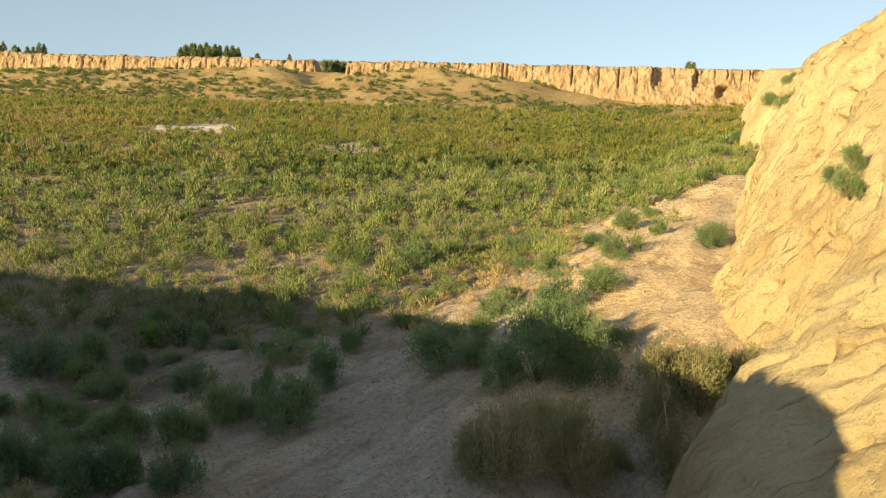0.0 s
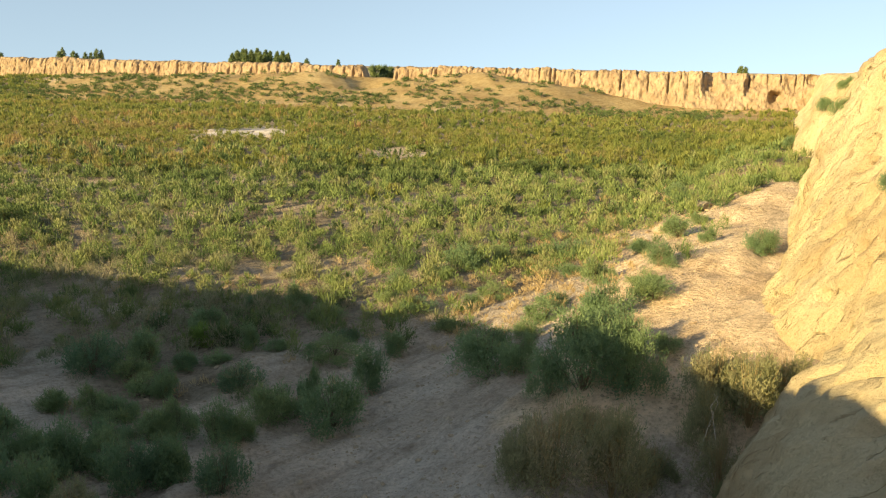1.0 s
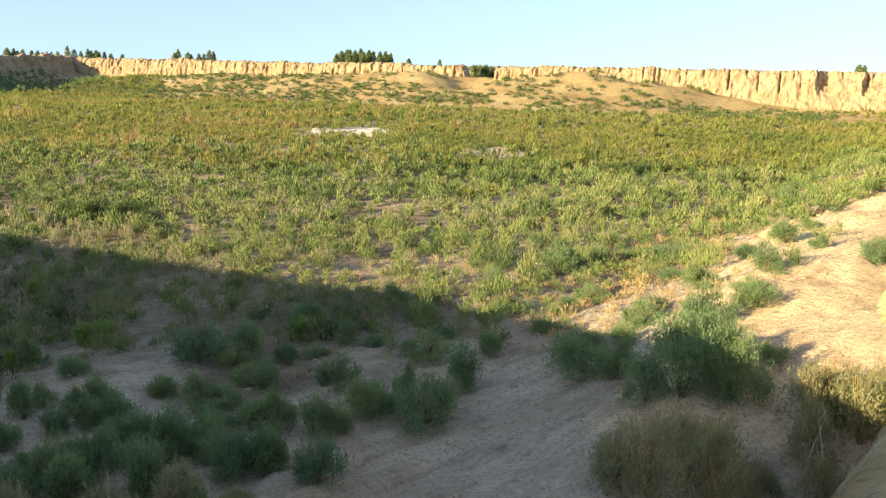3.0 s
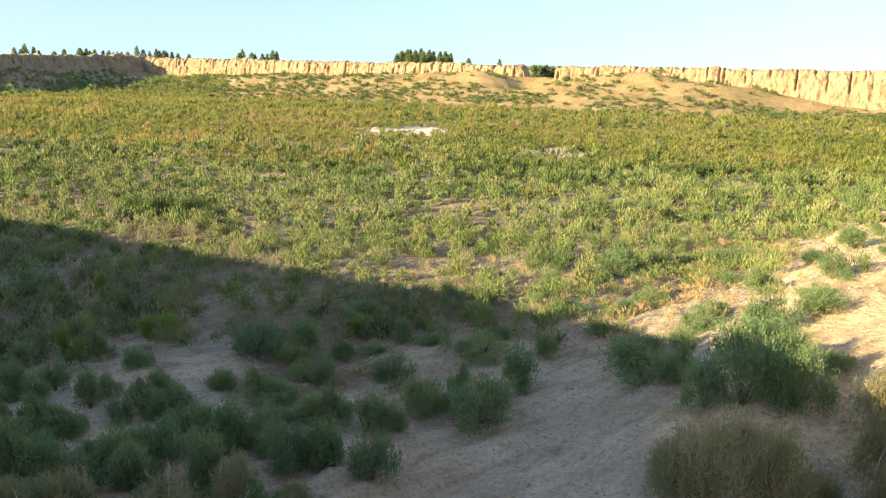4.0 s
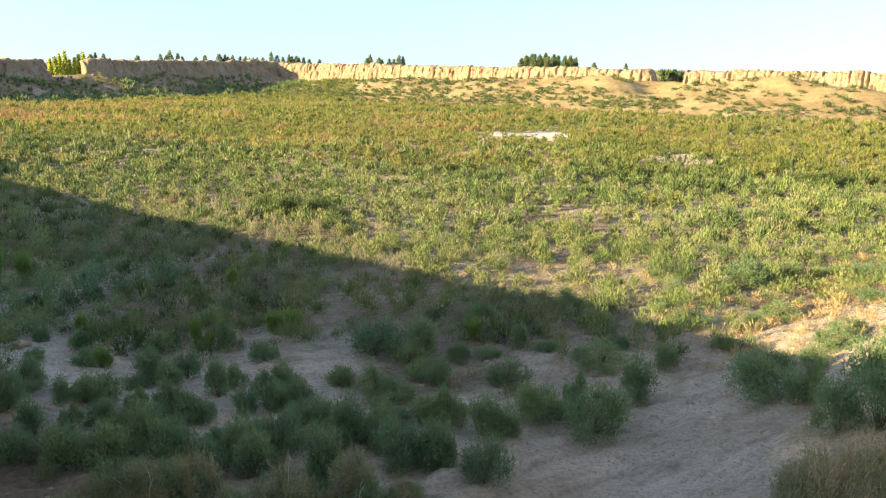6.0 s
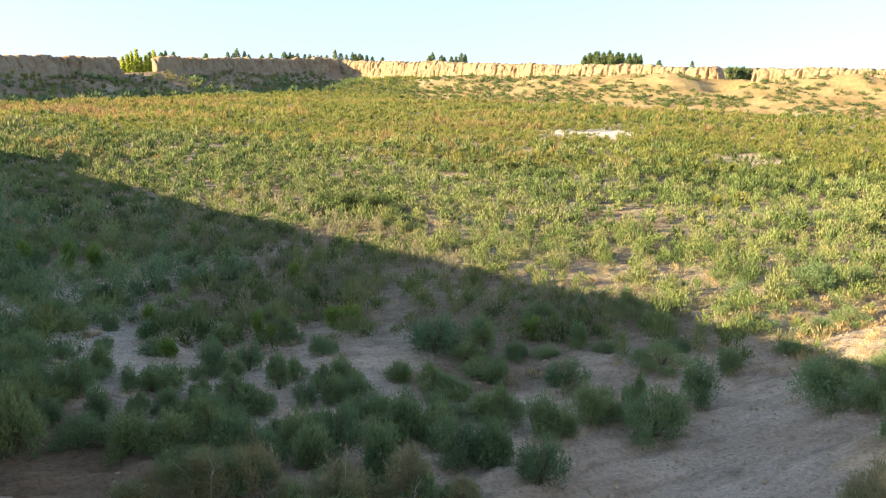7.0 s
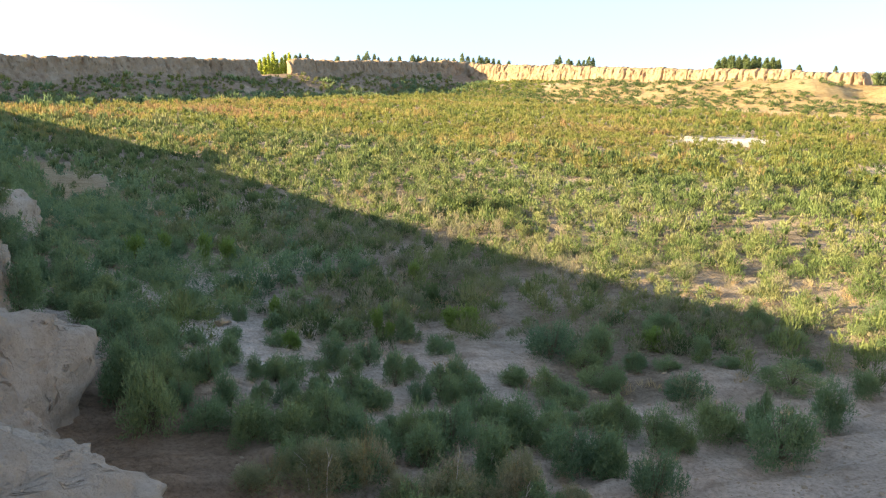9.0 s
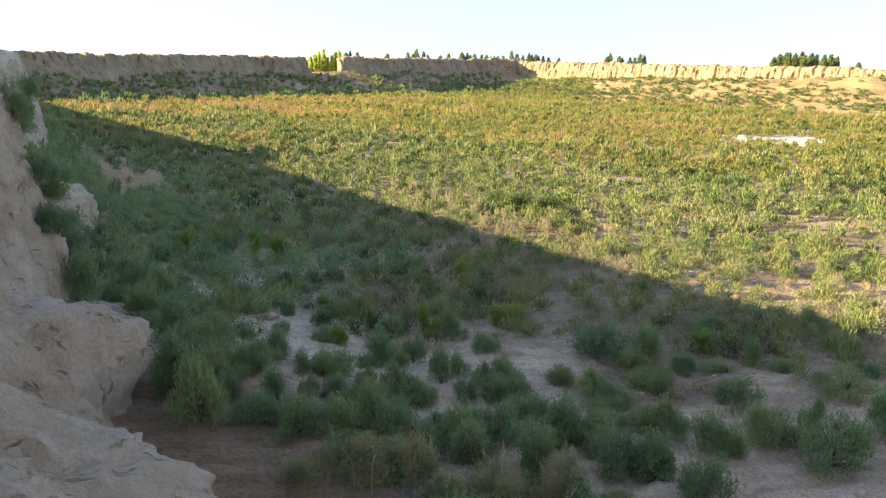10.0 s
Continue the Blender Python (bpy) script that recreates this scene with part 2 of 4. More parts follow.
def ground_height(x, y):
    """Plain with aprons of fallen earth along the walls."""
    x, y = np.asarray(x, float), np.asarray(y, float)
    z = 0.10 * waves(x, y, 3, 14) + 0.05 * waves(x, y, 4, 2.2, 4) + 0.022 * waves(x, y, 14, 0.7, 2)
    s, d = x * RU[0] + y * RU[1], x * RN[0] + y * RN[1]
    z = z + 0.05 * waves((x * 0.79 - y * 0.61) * 1.0, (x * 0.61 + y * 0.79) * 0.16, 15, 1.1, 3) * smooth(26, 18, np.hypot(x, y))
    z = z + 1.75 * smooth(7.0, 0.0, d) * smooth(5 + 2.5 * smooth(2.5, 1.0, d), 13 + 2.0 * smooth(2.5, 1.0, d), s) * smooth(95, 45, s) * (1 + 0.12 * waves(x, y, 5, 9, 3))
    s2, p = x * SU[0] + y * SU[1], x * SN[0] + y * SN[1]
    z = z + 0.9 * smooth(9.5, 3.5, p) * smooth(3, 12, s2) * (0.7 + 0.5 * smooth(18, 40, s2)) * (1 + 0.3 * waves(x, y, 6, 11))
    a, q = (x - FAR_RIGHT[0]) * NU[0] + (y - FAR_RIGHT[1]) * NU[1], (x - FAR_RIGHT[0]) * NN[0] + (y - FAR_RIGHT[1]) * NN[1]
    width = 4 + 27 * smooth(20, 46, a) - 8 * smooth(110, 160, a)
    top = 0.6 + 3.3 * smooth(20, 46, a) - 1.6 * smooth(105, 150, a)
    crest = 1.3 * np.exp(-((a - 50) / 9) ** 2) - 2.3 * np.exp(-((a - 71) / 4.0) ** 2) + 1.1 * np.exp(-((a - 84) / 9) ** 2)
    bank = (top + crest * smooth(16, 6, q) * smooth(-1, 5, q)) * smooth(width, 2, q) * (1 + 0.13 * waves(x, y, 8, 26, 3))
    b, w = (x - FAR_LEFT[0]) * LU[0] + (y - FAR_LEFT[1]) * LU[1], (x - FAR_LEFT[0]) * LN[0] + (y - FAR_LEFT[1]) * LN[1]
    side = 3.2 * smooth(13, 1, w) * (1 + 0.2 * waves(x, y, 9, 20, 3)) * smooth(-12, 6, b)
    z = z + np.maximum(bank, side)
    inside = (d > -3) & (p > -4) & (q > -3) & (w > -3)
    return np.where(inside, z, 0.0)


def ground_sheet():
    r = np.concatenate([np.linspace(0.4, 8, 30)[:-1], np.geomspace(8, 200, 270), np.geomspace(215, 4500, 22)])
    th = np.concatenate([np.linspace(-75, 32, 500), np.linspace(32, 285, 90)[1:-1]])
    R, A = np.meshgrid(r, np.radians(th), indexing='ij')
    x, y = R * np.sin(A), R * np.cos(A)
    z = ground_height(x, y)
    v = np.stack([x, y, z], -1).reshape(-1, 3)
    v = np.vstack([v, [[0, 0, 0]]])
    f = grid_faces(len(r), len(th), True)
    ob = mesh_object("ground", v[:-1], f[:, ::-1], GROUND)
    d, p = x * RN[0] + y * RN[1], x * SN[0] + y * SN[1]
    q = (x - FAR_RIGHT[0]) * NN[0] + (y - FAR_RIGHT[1]) * NN[1]
    drift = waves(x, y, 41, 9, 3)
    w = (x - FAR_LEFT[0]) * LN[0] + (y - FAR_LEFT[1]) * LN[1]
    a = (x - FAR_RIGHT[0]) * NU[0] + (y - FAR_RIGHT[1]) * NU[1]
    sand = smooth(34, 24, q + 3 * drift) * smooth(136, 122, a + 3 * drift) * (d > 0)
    sand = np.maximum(sand, 0.85 * smooth(14, 10, p + drift) * smooth(-18, -26, x) * smooth(-58, -46, x) * (p > 2))
    bare = ((x + 21) / 5.2) ** 2 + ((y - 71.5) / 9.5) ** 2
    bare2 = ((x + 6.8) / 2.6) ** 2 + ((y - 57) / 5.0) ** 2
    # dead leaves; their dark tone also paints the shaded gaps between plants
    litter_gap_shade = smooth(5.5, 8.5, d + 1.5 * drift + 9 * smooth(24, 36, y)) * smooth(7.5 + 3.5 * smooth(-12, -7, x), 12.0 + 3.0 * smooth(-12, -7, x), y + 0.33 * x + 2.5 * drift) * (1 - sand) * np.clip(0.75 + 0.3 * drift, 0.2, 0.95)
    litter_gap_shade = litter_gap_shade * smooth(0.8, 1.3, bare) * (0.6 + 0.4 * smooth(0.6, 1.2, bare2))
    s2 = x * SU[0] + y * SU[1]
    soil_and_shade = 0.9 * smooth(5.3, 3.9, p + 0.5 * drift) * smooth(4.5, 7, s2) * smooth(16, 13, s2)
    # left bank darkened: the wall's shade put into the ground colour
    soil_and_shade = np.maximum(soil_and_shade, 0.5 * smooth(16, 12, w + drift) * (q > 2))
    for what, val in (("sand", sand), ("litter_gap_shade", litter_gap_shade), ("soil_and_shade", soil_and_shade)):
        ob.data.attributes.new(what, 'FLOAT', 'POINT').data.foreach_set("value", val.reshape(-1).astype(np.float32))
    return tagged(ob, "dry clay ground with cracked crust and fallen earth", "ground", kind="structure")


ground_sheet()


def loft_wall(name, origin, u, n, sections, step, rows, mat, seed, amp, grooves=None, label="", thick=9.0, fine=None):
    """A ruined earth wall: sections (station, [(inward offset, height), ...] from crest to foot) swept along u, closed at its outer side."""
    st = np.array([s for s, _ in sections], float)
    S = np.arange(st[0], st[-1] + step * 0.5, step) if fine is None else np.concatenate([np.arange(st[0], fine, step * 0.6), np.arange(fine, st[-1] + step, step * 2.4)])
    q = np.linspace(0, 1, rows)
    prof = []
    for _, pts in sections:
        pts = np.array(pts, float)
        c = np.concatenate([[0], np.cumsum(np.hypot(*np.diff(pts, axis=0).T))])
        c /= c[-1]
        prof.append(np.stack([np.interp(q, c, pts[:, 0]), np.interp(q, c, pts[:, 1])], -1))
    prof = np.array(prof)
    k = np.clip(np.searchsorted(st, S, side='right') - 1, 0, len(st) - 2)
    f = smooth(0, 1, (S - st[k]) / (st[k + 1] - st[k]))[:, None, None]
    P = prof[k] * (1 - f) + prof[k + 1] * f
    P[:, 1:-1] = 0.25 * P[:, :-2] + 0.5 * P[:, 1:-1] + 0.25 * P[:, 2:]
    off, hgt = P[..., 0].copy(), P[..., 1].copy()
    if grooves is not None:
        off, hgt = grooves(S, q, off, hgt)
    base = np.asarray(origin)[None, None, :] + S[:, None, None] * u + off[..., None] * n
    inner = np.concatenate([base, hgt[..., None]], -1)
    down = np.concatenate([np.zeros((len(S), 1)), np.cumsum(np.linalg.norm(np.diff(inner, axis=1), axis=-1), 1)], 1)
    sheet = np.stack([np.repeat(S[:, None], rows, 1), down, np.zeros(down.shape)], -1).reshape(-1, 3)
    d = roughness3(inner.reshape(-1, 3), amp[0], seed).reshape(hgt.shape)
    d2 = roughness3(inner.reshape(-1, 3) * np.array([1, 1, 0.65]), amp[2], seed + 3).reshape(hgt.shape)
    d3 = roughness3(sheet * np.array([1, 0.22, 1]), amp[0] * 1.3, seed + 7).reshape(hgt.shape)
    d4 = roughness3(sheet * np.array([1, 0.5, 1]), amp[0] * 1.2, seed + 11).reshape(hgt.shape)
    d2 = d2 - 0.8 * np.exp(-(d3 / 0.02) ** 2) * smooth(0.15, 0.3, d4)
    fade = smooth(1.0, 0.93, q)[None, :]
    push = (d * amp[1] + d2 * amp[3]) * fade
    inner[..., 0] += push * n[0]
    inner[..., 1] += push * n[1]
    inner[..., 2] += push * 0.5
    crest = inner[:, 0]
    outs = []
    for back, drop in ((thick, None), (min(3.2, thick * 0.85), 0.45), (min(1.6, thick * 0.7), 0.96), (0.7, 1.0)):
        o = crest.copy()
        o[:, :2] -= back * np.asarray(n)
        o[:, 2] = -0.5 if drop is None else crest[:, 2] * drop + 0.06 * waves(S, S * 0, seed + 9, 2.0)
        outs.append(o)
    foot = inner[:, -1].copy()
    foot[:, 2] -= 1.2
    allp = np.concatenate([np.stack(outs, 1), inner, foot[:, None]], 1)
    rows_, cols = allp.shape[:2]
    v, fc = allp.reshape(-1, 3), grid_faces(rows_, cols)
    # end caps
    ends = []
    for i in (0, rows_ - 1):
        ring = allp[i]
        c = ring.mean(0)
        ends.append((i, c))
    v = np.vstack([v] + [c[None] for _, c in ends])
    tri = []
    for j, (i, c) in enumerate(ends):
        a = i * cols + np.arange(cols - 1)
        ci = np.full(cols - 1, rows_ * cols + j)
        t = np.stack([a, a + 1, ci, ci], -1) if i == 0 else np.stack([a + 1, a, ci, ci], -1)
        tri.append(t)
    me = bpy.data.meshes.new(name)
    faces = [tuple(int(t) for t in row) for row in fc] + [tuple(int(t) for t in row[:3]) for t_ in tri for row in t_]
    me.from_pydata([tuple(p) for p in v.tolist()], [], faces)
    me.polygons.foreach_set("use_smooth", np.full(len(faces), True))
    me.materials.append(mat)
    me.update()
    bmm = bmesh.new()
    bmm.from_mesh(me)
    bmesh.ops.recalc_face_normals(bmm, faces=bmm.faces)
    bmm.to_mesh(me)
    bmm.free()
    arc = np.concatenate([np.zeros((rows_, 1)), np.cumsum(np.linalg.norm(np.diff(allp, axis=1), axis=-1), 1)], 1)
    flow = np.zeros((rows_ * cols + 2, 3), np.float32)
    flow[:-2] = np.stack([np.repeat(S[:, None], cols, 1), arc, np.zeros(arc.shape)], -1).reshape(-1, 3)
    me.attributes.new("flow", 'FLOAT_VECTOR', 'POINT').data.foreach_set("vector", flow.ravel())
    return tagged(new(name, me), label, "wall", kind="structure")


def pits(seed, count, lo, hi, big=()):
    """Holes and hollows weathered into the face."""
    def cut(S, q, off, hgt):
        r = np.random.default_rng(seed)
        sgn = -1.0
        for i in range(count):
            x, lv = r.uniform(lo, hi), r.uniform(1.9, 7.0)
            wd, dp = r.uniform(0.06, 0.15), r.uniform(0.15, 0.55)
            g = np.exp(-((S - x) / wd) ** 4)[:, None] * np.exp(-((hgt - lv) / (wd * r.uniform(1.0, 3.2))) ** 4)
            off = off + sgn * dp * g
        for x, lv, wd, ht, dp in big:
            g = np.exp(-((S - x) / wd) ** 2)[:, None] * np.exp(-((hgt - lv) / ht) ** 4)
            off = off + sgn * dp * g
        return off, hgt
    return cut


# right wall: smooth slope by the corner, a steep cliff, a recess, a second buttress, then the plain run to the far corner
def outward(sections):
    return [(st, [(-o, h) for o, h in pts]) for st, pts in sections]


loft_wall("wall_right", (0, 0), RU, RN, outward([
    (4.0, [(4.2, 4.6), (3.6, 3.8), (3.0, 2.6), (2.2, 1.5), (1.2, 0.6), (0.2, 0.0)]),
    (8.0, [(6.2, 6.8), (5.0, 6.0), (3.4, 4.4), (2.0, 3.0), (0.6, 1.9), (-0.8, 0.5)]),
    (10.2, [(6.1, 7.7), (4.9, 6.9), (3.2, 5.0), (1.9, 3.3), (0.6, 2.2), (-0.1, 1.6), (-0.35, 0.9), (-0.4, -0.2)]),
    (11.4, [(6.0, 8.2), (4.8, 7.4), (3.1, 5.4), (1.9, 3.6), (0.7, 2.3), (0.1, 1.5), (-0.2, 0.8), (-0.3, -0.2)]),
    (13.0, [(5.9, 8.4), (4.6, 7.6), (3.0, 5.7), (2.0, 3.9), (1.3, 2.6), (0.95, 1.6), (0.7, 0.8), (0.5, 0.0)]),
    (14.8, [(5.8, 8.5), (4.3, 7.7), (2.7, 5.8), (1.5, 4.0), (0.6, 2.5), (-0.05, 1.7), (-0.4, 1.3), (-0.6, 0.5)]),
    (16.4, [(5.6, 8.6), (4.0, 7.8), (2.5, 5.8), (1.2, 4.0), (0.3, 2.6), (-0.2, 1.8), (-0.45, 1.3), (-0.6, 0.5)]),
    (18.5, [(5.2, 8.5), (3.4, 7.6), (1.9, 6.0), (0.9, 4.2), (0.35, 2.6), (0.1, 1.3)]),
    (20.0, [(5.0, 8.4), (3.0, 7.5), (1.6, 6.3), (0.8, 4.6), (0.35, 2.6), (0.2, 0.6)]),
    (22.5, [(5.0, 7.9), (3.0, 7.2), (1.5, 6.2), (0.7, 4.4), (0.3, 2.4), (0.25, 0.6)]),
    (24.5, [(5.0, 7.2), (3.8, 6.6), (2.8, 5.2), (2.2, 3.4), (1.7, 1.9), (1.0, 0.7)]),
    (34.0, [(5.0, 6.6), (4.2, 6.1), (3.4, 5.0), (2.8, 3.0), (2.2, 1.6), (1.3, 0.6)]),
    (46.0, [(4.5, 6.4), (3.8, 6.0), (2.8, 4.8), (2.0, 3.0), (1.4, 1.6), (0.8, 0.6)]),
    (50.0, [(4.2, 6.3), (2.4, 5.9), (1.3, 4.6), (0.5, 2.6), (0.2, 1.2), (0.0, 0.2)]),
    (54.0, [(4.2, 6.2), (2.4, 5.9), (1.4, 4.6), (0.6, 2.6), (0.3, 1.2), (0.1, 0.2)]),
    (58.0, [(4.5, 6.1), (3.6, 5.9), (3.0, 4.6), (2.4, 2.6), (1.8, 1.2), (1.0, 0.2)]),
    (96.0, [(4.5, 6.0), (3.6, 5.8), (3.0, 4.6), (2.4, 2.6), (1.6, 1.2), (0.4, 0.0)]),
    (137.0, [(4.5, 6.0), (3.8, 5.8), (3.2, 4.6), (2.8, 2.6), (2.0, 1.2), (1.0, 0.0)])]),
    0.11, 130, CLIFF_EARTH, 2, (1.7, 0.11, 0.45, 0.09), pits(81, 330, 8, 30, [(20.6, 1.75, 0.8, 0.3, 0.5), (17.5, 4.6, 0.5, 0.6, 0.45), (19.0, 5.6, 0.25, 0.7, 0.5), (14.5, 5.6, 0.22, 0.5, 0.5)]), label="eroded rammed-earth wall, sunlit yellow clay cliff", fine=30)

# near wall: the ridge at whose corner the camera stands, with worn buttresses
loft_wall("wall_near", (0, 0), SU, SN, [
    (-9.0, [(-3.6, 3.6), (-2.6, 3.0), (-1.6, 2.2), (-0.4, 1.2), (0.8, 0.4), (1.6, -0.3)]),
    (-3.0, [(-1.9, 4.3), (-1.2, 4.2), (-0.2, 3.9), (0.8, 2.6), (1.4, 1.2), (2.0, -0.2)]),
    (3.9, [(-1.9, 4.9), (-1.3, 4.2), (-0.5, 3.6), (0.8, 2.6), (1.8, 1.3), (2.5, -0.1)]),
    (5.0, [(-1.3, 6.65), (-0.9, 5.2), (-0.3, 3.6), (0.8, 2.4), (2.0, 1.2), (3.0, 0.0)]),
    (6.2, [(-1.2, 6.75), (-0.7, 5.0), (0.1, 3.4), (1.2, 2.2), (2.4, 1.1), (3.4, 0.1)]),
    (7.6, [(-1.2, 6.5), (-0.7, 5.0), (0.1, 3.0), (1.1, 2.0), (2.5, 1.3), (3.3, 0.2)]),
    (8.8, [(-1.2, 6.8), (-0.6, 5.0), (0.3, 2.9), (1.2, 2.1), (2.2, 1.75), (2.65, 1.35), (2.5, 0.8), (2.9, 0.2)]),
    (9.9, [(-1.2, 7.2), (-0.6, 5.0), (0.2, 2.8), (1.2, 2.0), (2.2, 1.6), (2.6, 1.2), (2.4, 0.7), (2.8, 0.2)]),
    (10.9, [(-1.2, 7.2), (-0.7, 5.2), (-0.1, 3.0), (0.5, 2.0), (1.0, 1.2), (1.5, 0.8), (2.2, 0.5), (3.0, 0.2)]),
    (12.0, [(-1.2, 7.2), (-0.6, 5.2), (0.1, 3.2), (1.0, 2.5), (1.7, 1.9), (1.9, 1.4), (2.0, 0.7), (2.9, 0.2)]),
    (13.2, [(-1.2, 7.2), (-0.4, 5.2), (0.3, 3.2), (1.2, 2.5), (2.4, 2.15), (3.1, 1.75), (3.0, 1.2), (2.7, 0.8), (3.1, 0.3)]),
    (14.8, [(-1.2, 7.2), (-0.3, 5.4), (0.3, 3.2), (1.1, 2.3), (2.4, 1.85), (3.1, 1.5), (3.0, 1.1), (2.8, 0.8), (3.2, 0.3)]),
    (16.5, [(-1.2, 7.2), (-0.2, 6.0), (0.4, 4.2), (0.9, 2.4), (1.6, 1.2), (2.7, 0.5)]),
    (20.0, [(-1.2, 7.2), (1.2, 6.6), (2.3, 4.8), (2.7, 3.2), (3.0, 1.9), (3.2, 0.7)]),
    (23.5, [(-1.2, 7.1), (0.8, 6.4), (1.8, 4.6), (2.3, 2.8), (2.8, 1.7), (3.6, 0.9)]),
    (27.5, [(-1.2, 7.1), (0.8, 6.2), (2.2, 4.0), (3.8, 2.4), (5.0, 1.9), (5.3, 0.8)]),
    (31.0, [(-1.2, 7.1), (0.4, 6.2), (1.4, 4.2), (2.2, 2.6), (3.0, 1.6), (3.8, 0.9)]),
    (50.0, [(-1.2, 7.0), (0.6, 6.4), (2.0, 4.6), (3.4, 3.0), (4.6, 1.8), (5.6, 0.8)]),
    (57.0, [(-1.2, 7.2), (3.0, 6.8), (7.2, 6.1), (7.8, 4.0), (8.2, 2.0), (8.5, 0.4)]),
    (62.0, [(-1.2, 7.0), (2.0, 6.2), (4.0, 4.6), (4.8, 3.0), (5.6, 1.8), (6.4, 0.6)]),
    (122.0, [(-1.2, 7.0), (0.0, 6.4), (1.0, 4.6), (1.6, 3.0), (2.4, 1.8), (3.4, 0.6)])],
    0.13, 72, SHADE_CRUST_EARTH, 5, (1.3, 0.2, 0.3, 0.16), pits(82, 380, 4, 34, [(19.2, 3.0, 0.3, 0.4, 0.4)]), label="eroded rammed-earth wall in shade, worn into buttresses", fine=32)


def slits(seed, spacing, low, gap_from=None, gap_to=None, gap_low=1.0, crest_wave=0.35, dents=()):
    """Vertical erosion grooves between upright blocks, a ragged crest, and a broken gap."""
    def cut(S, q, off, hgt):
        r = np.random.default_rng(seed)
        at, x = [], S[0]
        while x < S[-1]:
            x += spacing * r.uniform(0.7, 1.2) * r.choice([0.45, 0.8, 1.0, 1.15])
            at.append((x, r.uniform(0.09, 0.15), r.uniform(0.2, 0.95), r.uniform(low - 0.3, low + 0.1)))
        top = hgt[:, :1]
        face = np.zeros(off.shape)
        for x, wd, dp, lo in at:
            g = np.exp(-((S - x) / wd) ** 2)[:, None]
            face += g * dp * smooth(lo, lo - 0.15, q)[None, :] * smooth(0.0, 0.03, q + 0.02)[None, :]
            hgt = hgt - g * 0.3 * dp * smooth(0.25, 0.0, q)[None, :]
        blocks = np.array([r.uniform(-1, 1) for _ in range(len(at) + 2)])
        ids = np.searchsorted(np.array([a[0] for a in at]), S)
        off = off - face + (0.09 * blocks[ids])[:, None] * smooth(0.75, 0.4, q)[None, :]
        ragged = 0.25 * crest_wave * blocks[ids] + crest_wave * waves(S, S * 0, seed + 1, 17, 4) * 0.5
        hgt = hgt + ragged[:, None] * (1 - q)[None, :]
        for x, level, wd, ht, dp in dents:
            g = np.exp(-((S - x) / wd) ** 4)[:, None] * np.exp(-((hgt - level) / ht) ** 4)
            off = off - dp * g
        if gap_from is not None:
            g = (smooth(gap_from - 0.4, gap_from + 0.4, S) * smooth(gap_to + 1.6, gap_to - 0.6, S))[:, None]
            hgt = hgt * (1 - g) + np.minimum(hgt, gap_low) * g
        return off, hgt
    return cut


LENN, LENL = np.linalg.norm(FAR_LEFT - FAR_RIGHT), np.linalg.norm(NEAR_LEFT - FAR_LEFT)


def station(az, origin, u):
    """Where the ray of that heading from the camera's foot meets a wall line."""
    d = np.array([math.sin(radians(az)), math.cos(radians(az))])
    return float(np.linalg.solve(np.array([d, -u]).T, np.asarray(origin))[1])


gapA, gapB = station(-6.6, FAR_RIGHT, NU), station(-8.3, FAR_RIGHT, NU)
DENTS = [(station(14.2, FAR_RIGHT, NU), 5.0, 1.1, 2.4, 2.8), (station(18.1, FAR_RIGHT, NU), 2.2, 0.9, 0.9, 2.6),
         (station(16.4, FAR_RIGHT, NU), 3.6, 0.5, 1.2, 1.0), (station(20.2, FAR_RIGHT, NU), 5.0, 0.9, 0.8, 1.8),
         (station(15.3, FAR_RIGHT, NU), 5.3, 1.6, 0.9, 1.6), (station(17.1, FAR_RIGHT, NU), 4.9, 1.7, 1.3, 1.5), (station(19.2, FAR_RIGHT, NU), 4.4, 1.5, 1.2, 0.9)]
loft_wall("wall_far", FAR_RIGHT, NU, NN, [
    (-6.0, [(-0.6, 5.7), (0.1, 5.3), (0.4, 4.2), (0.9, 2.8), (1.7, 1.3), (3.0, -0.2)]),
    (14.0, [(-0.6, 5.8), (0.1, 5.4), (0.4, 4.2), (0.9, 2.8), (1.7, 1.3), (3.0, -0.2)]),
    (26.0, [(-0.6, 5.9), (0.2, 5.5), (0.5, 4.2), (0.8, 2.8), (1.3, 1.3), (2.2, -0.2)]),
    (LENN * 0.6, [(-0.6, 6.0), (0.2, 5.6), (0.5, 4.4), (0.8, 3.2), (1.4, 1.6), (2.4, 0.2)]),
    (LENN + 2, [(-0.6, 6.3), (0.2, 5.8), (0.5, 4.6), (0.9, 3.2), (1.6, 1.6), (2.6, 0.2)])],
    0.1, 40, WALL_EARTH, 8, (2.0, 0.3, 0.7, 0.3), slits(21, 2.1, 0.55, gapA, gapB, 2.0, 0.3, DENTS), "long sunlit mud-brick wall, deeply grooved and ragged", thick=2.4)

lgA, lgB = station(-45.1, FAR_LEFT, LU), station(-47.0, FAR_LEFT, LU)
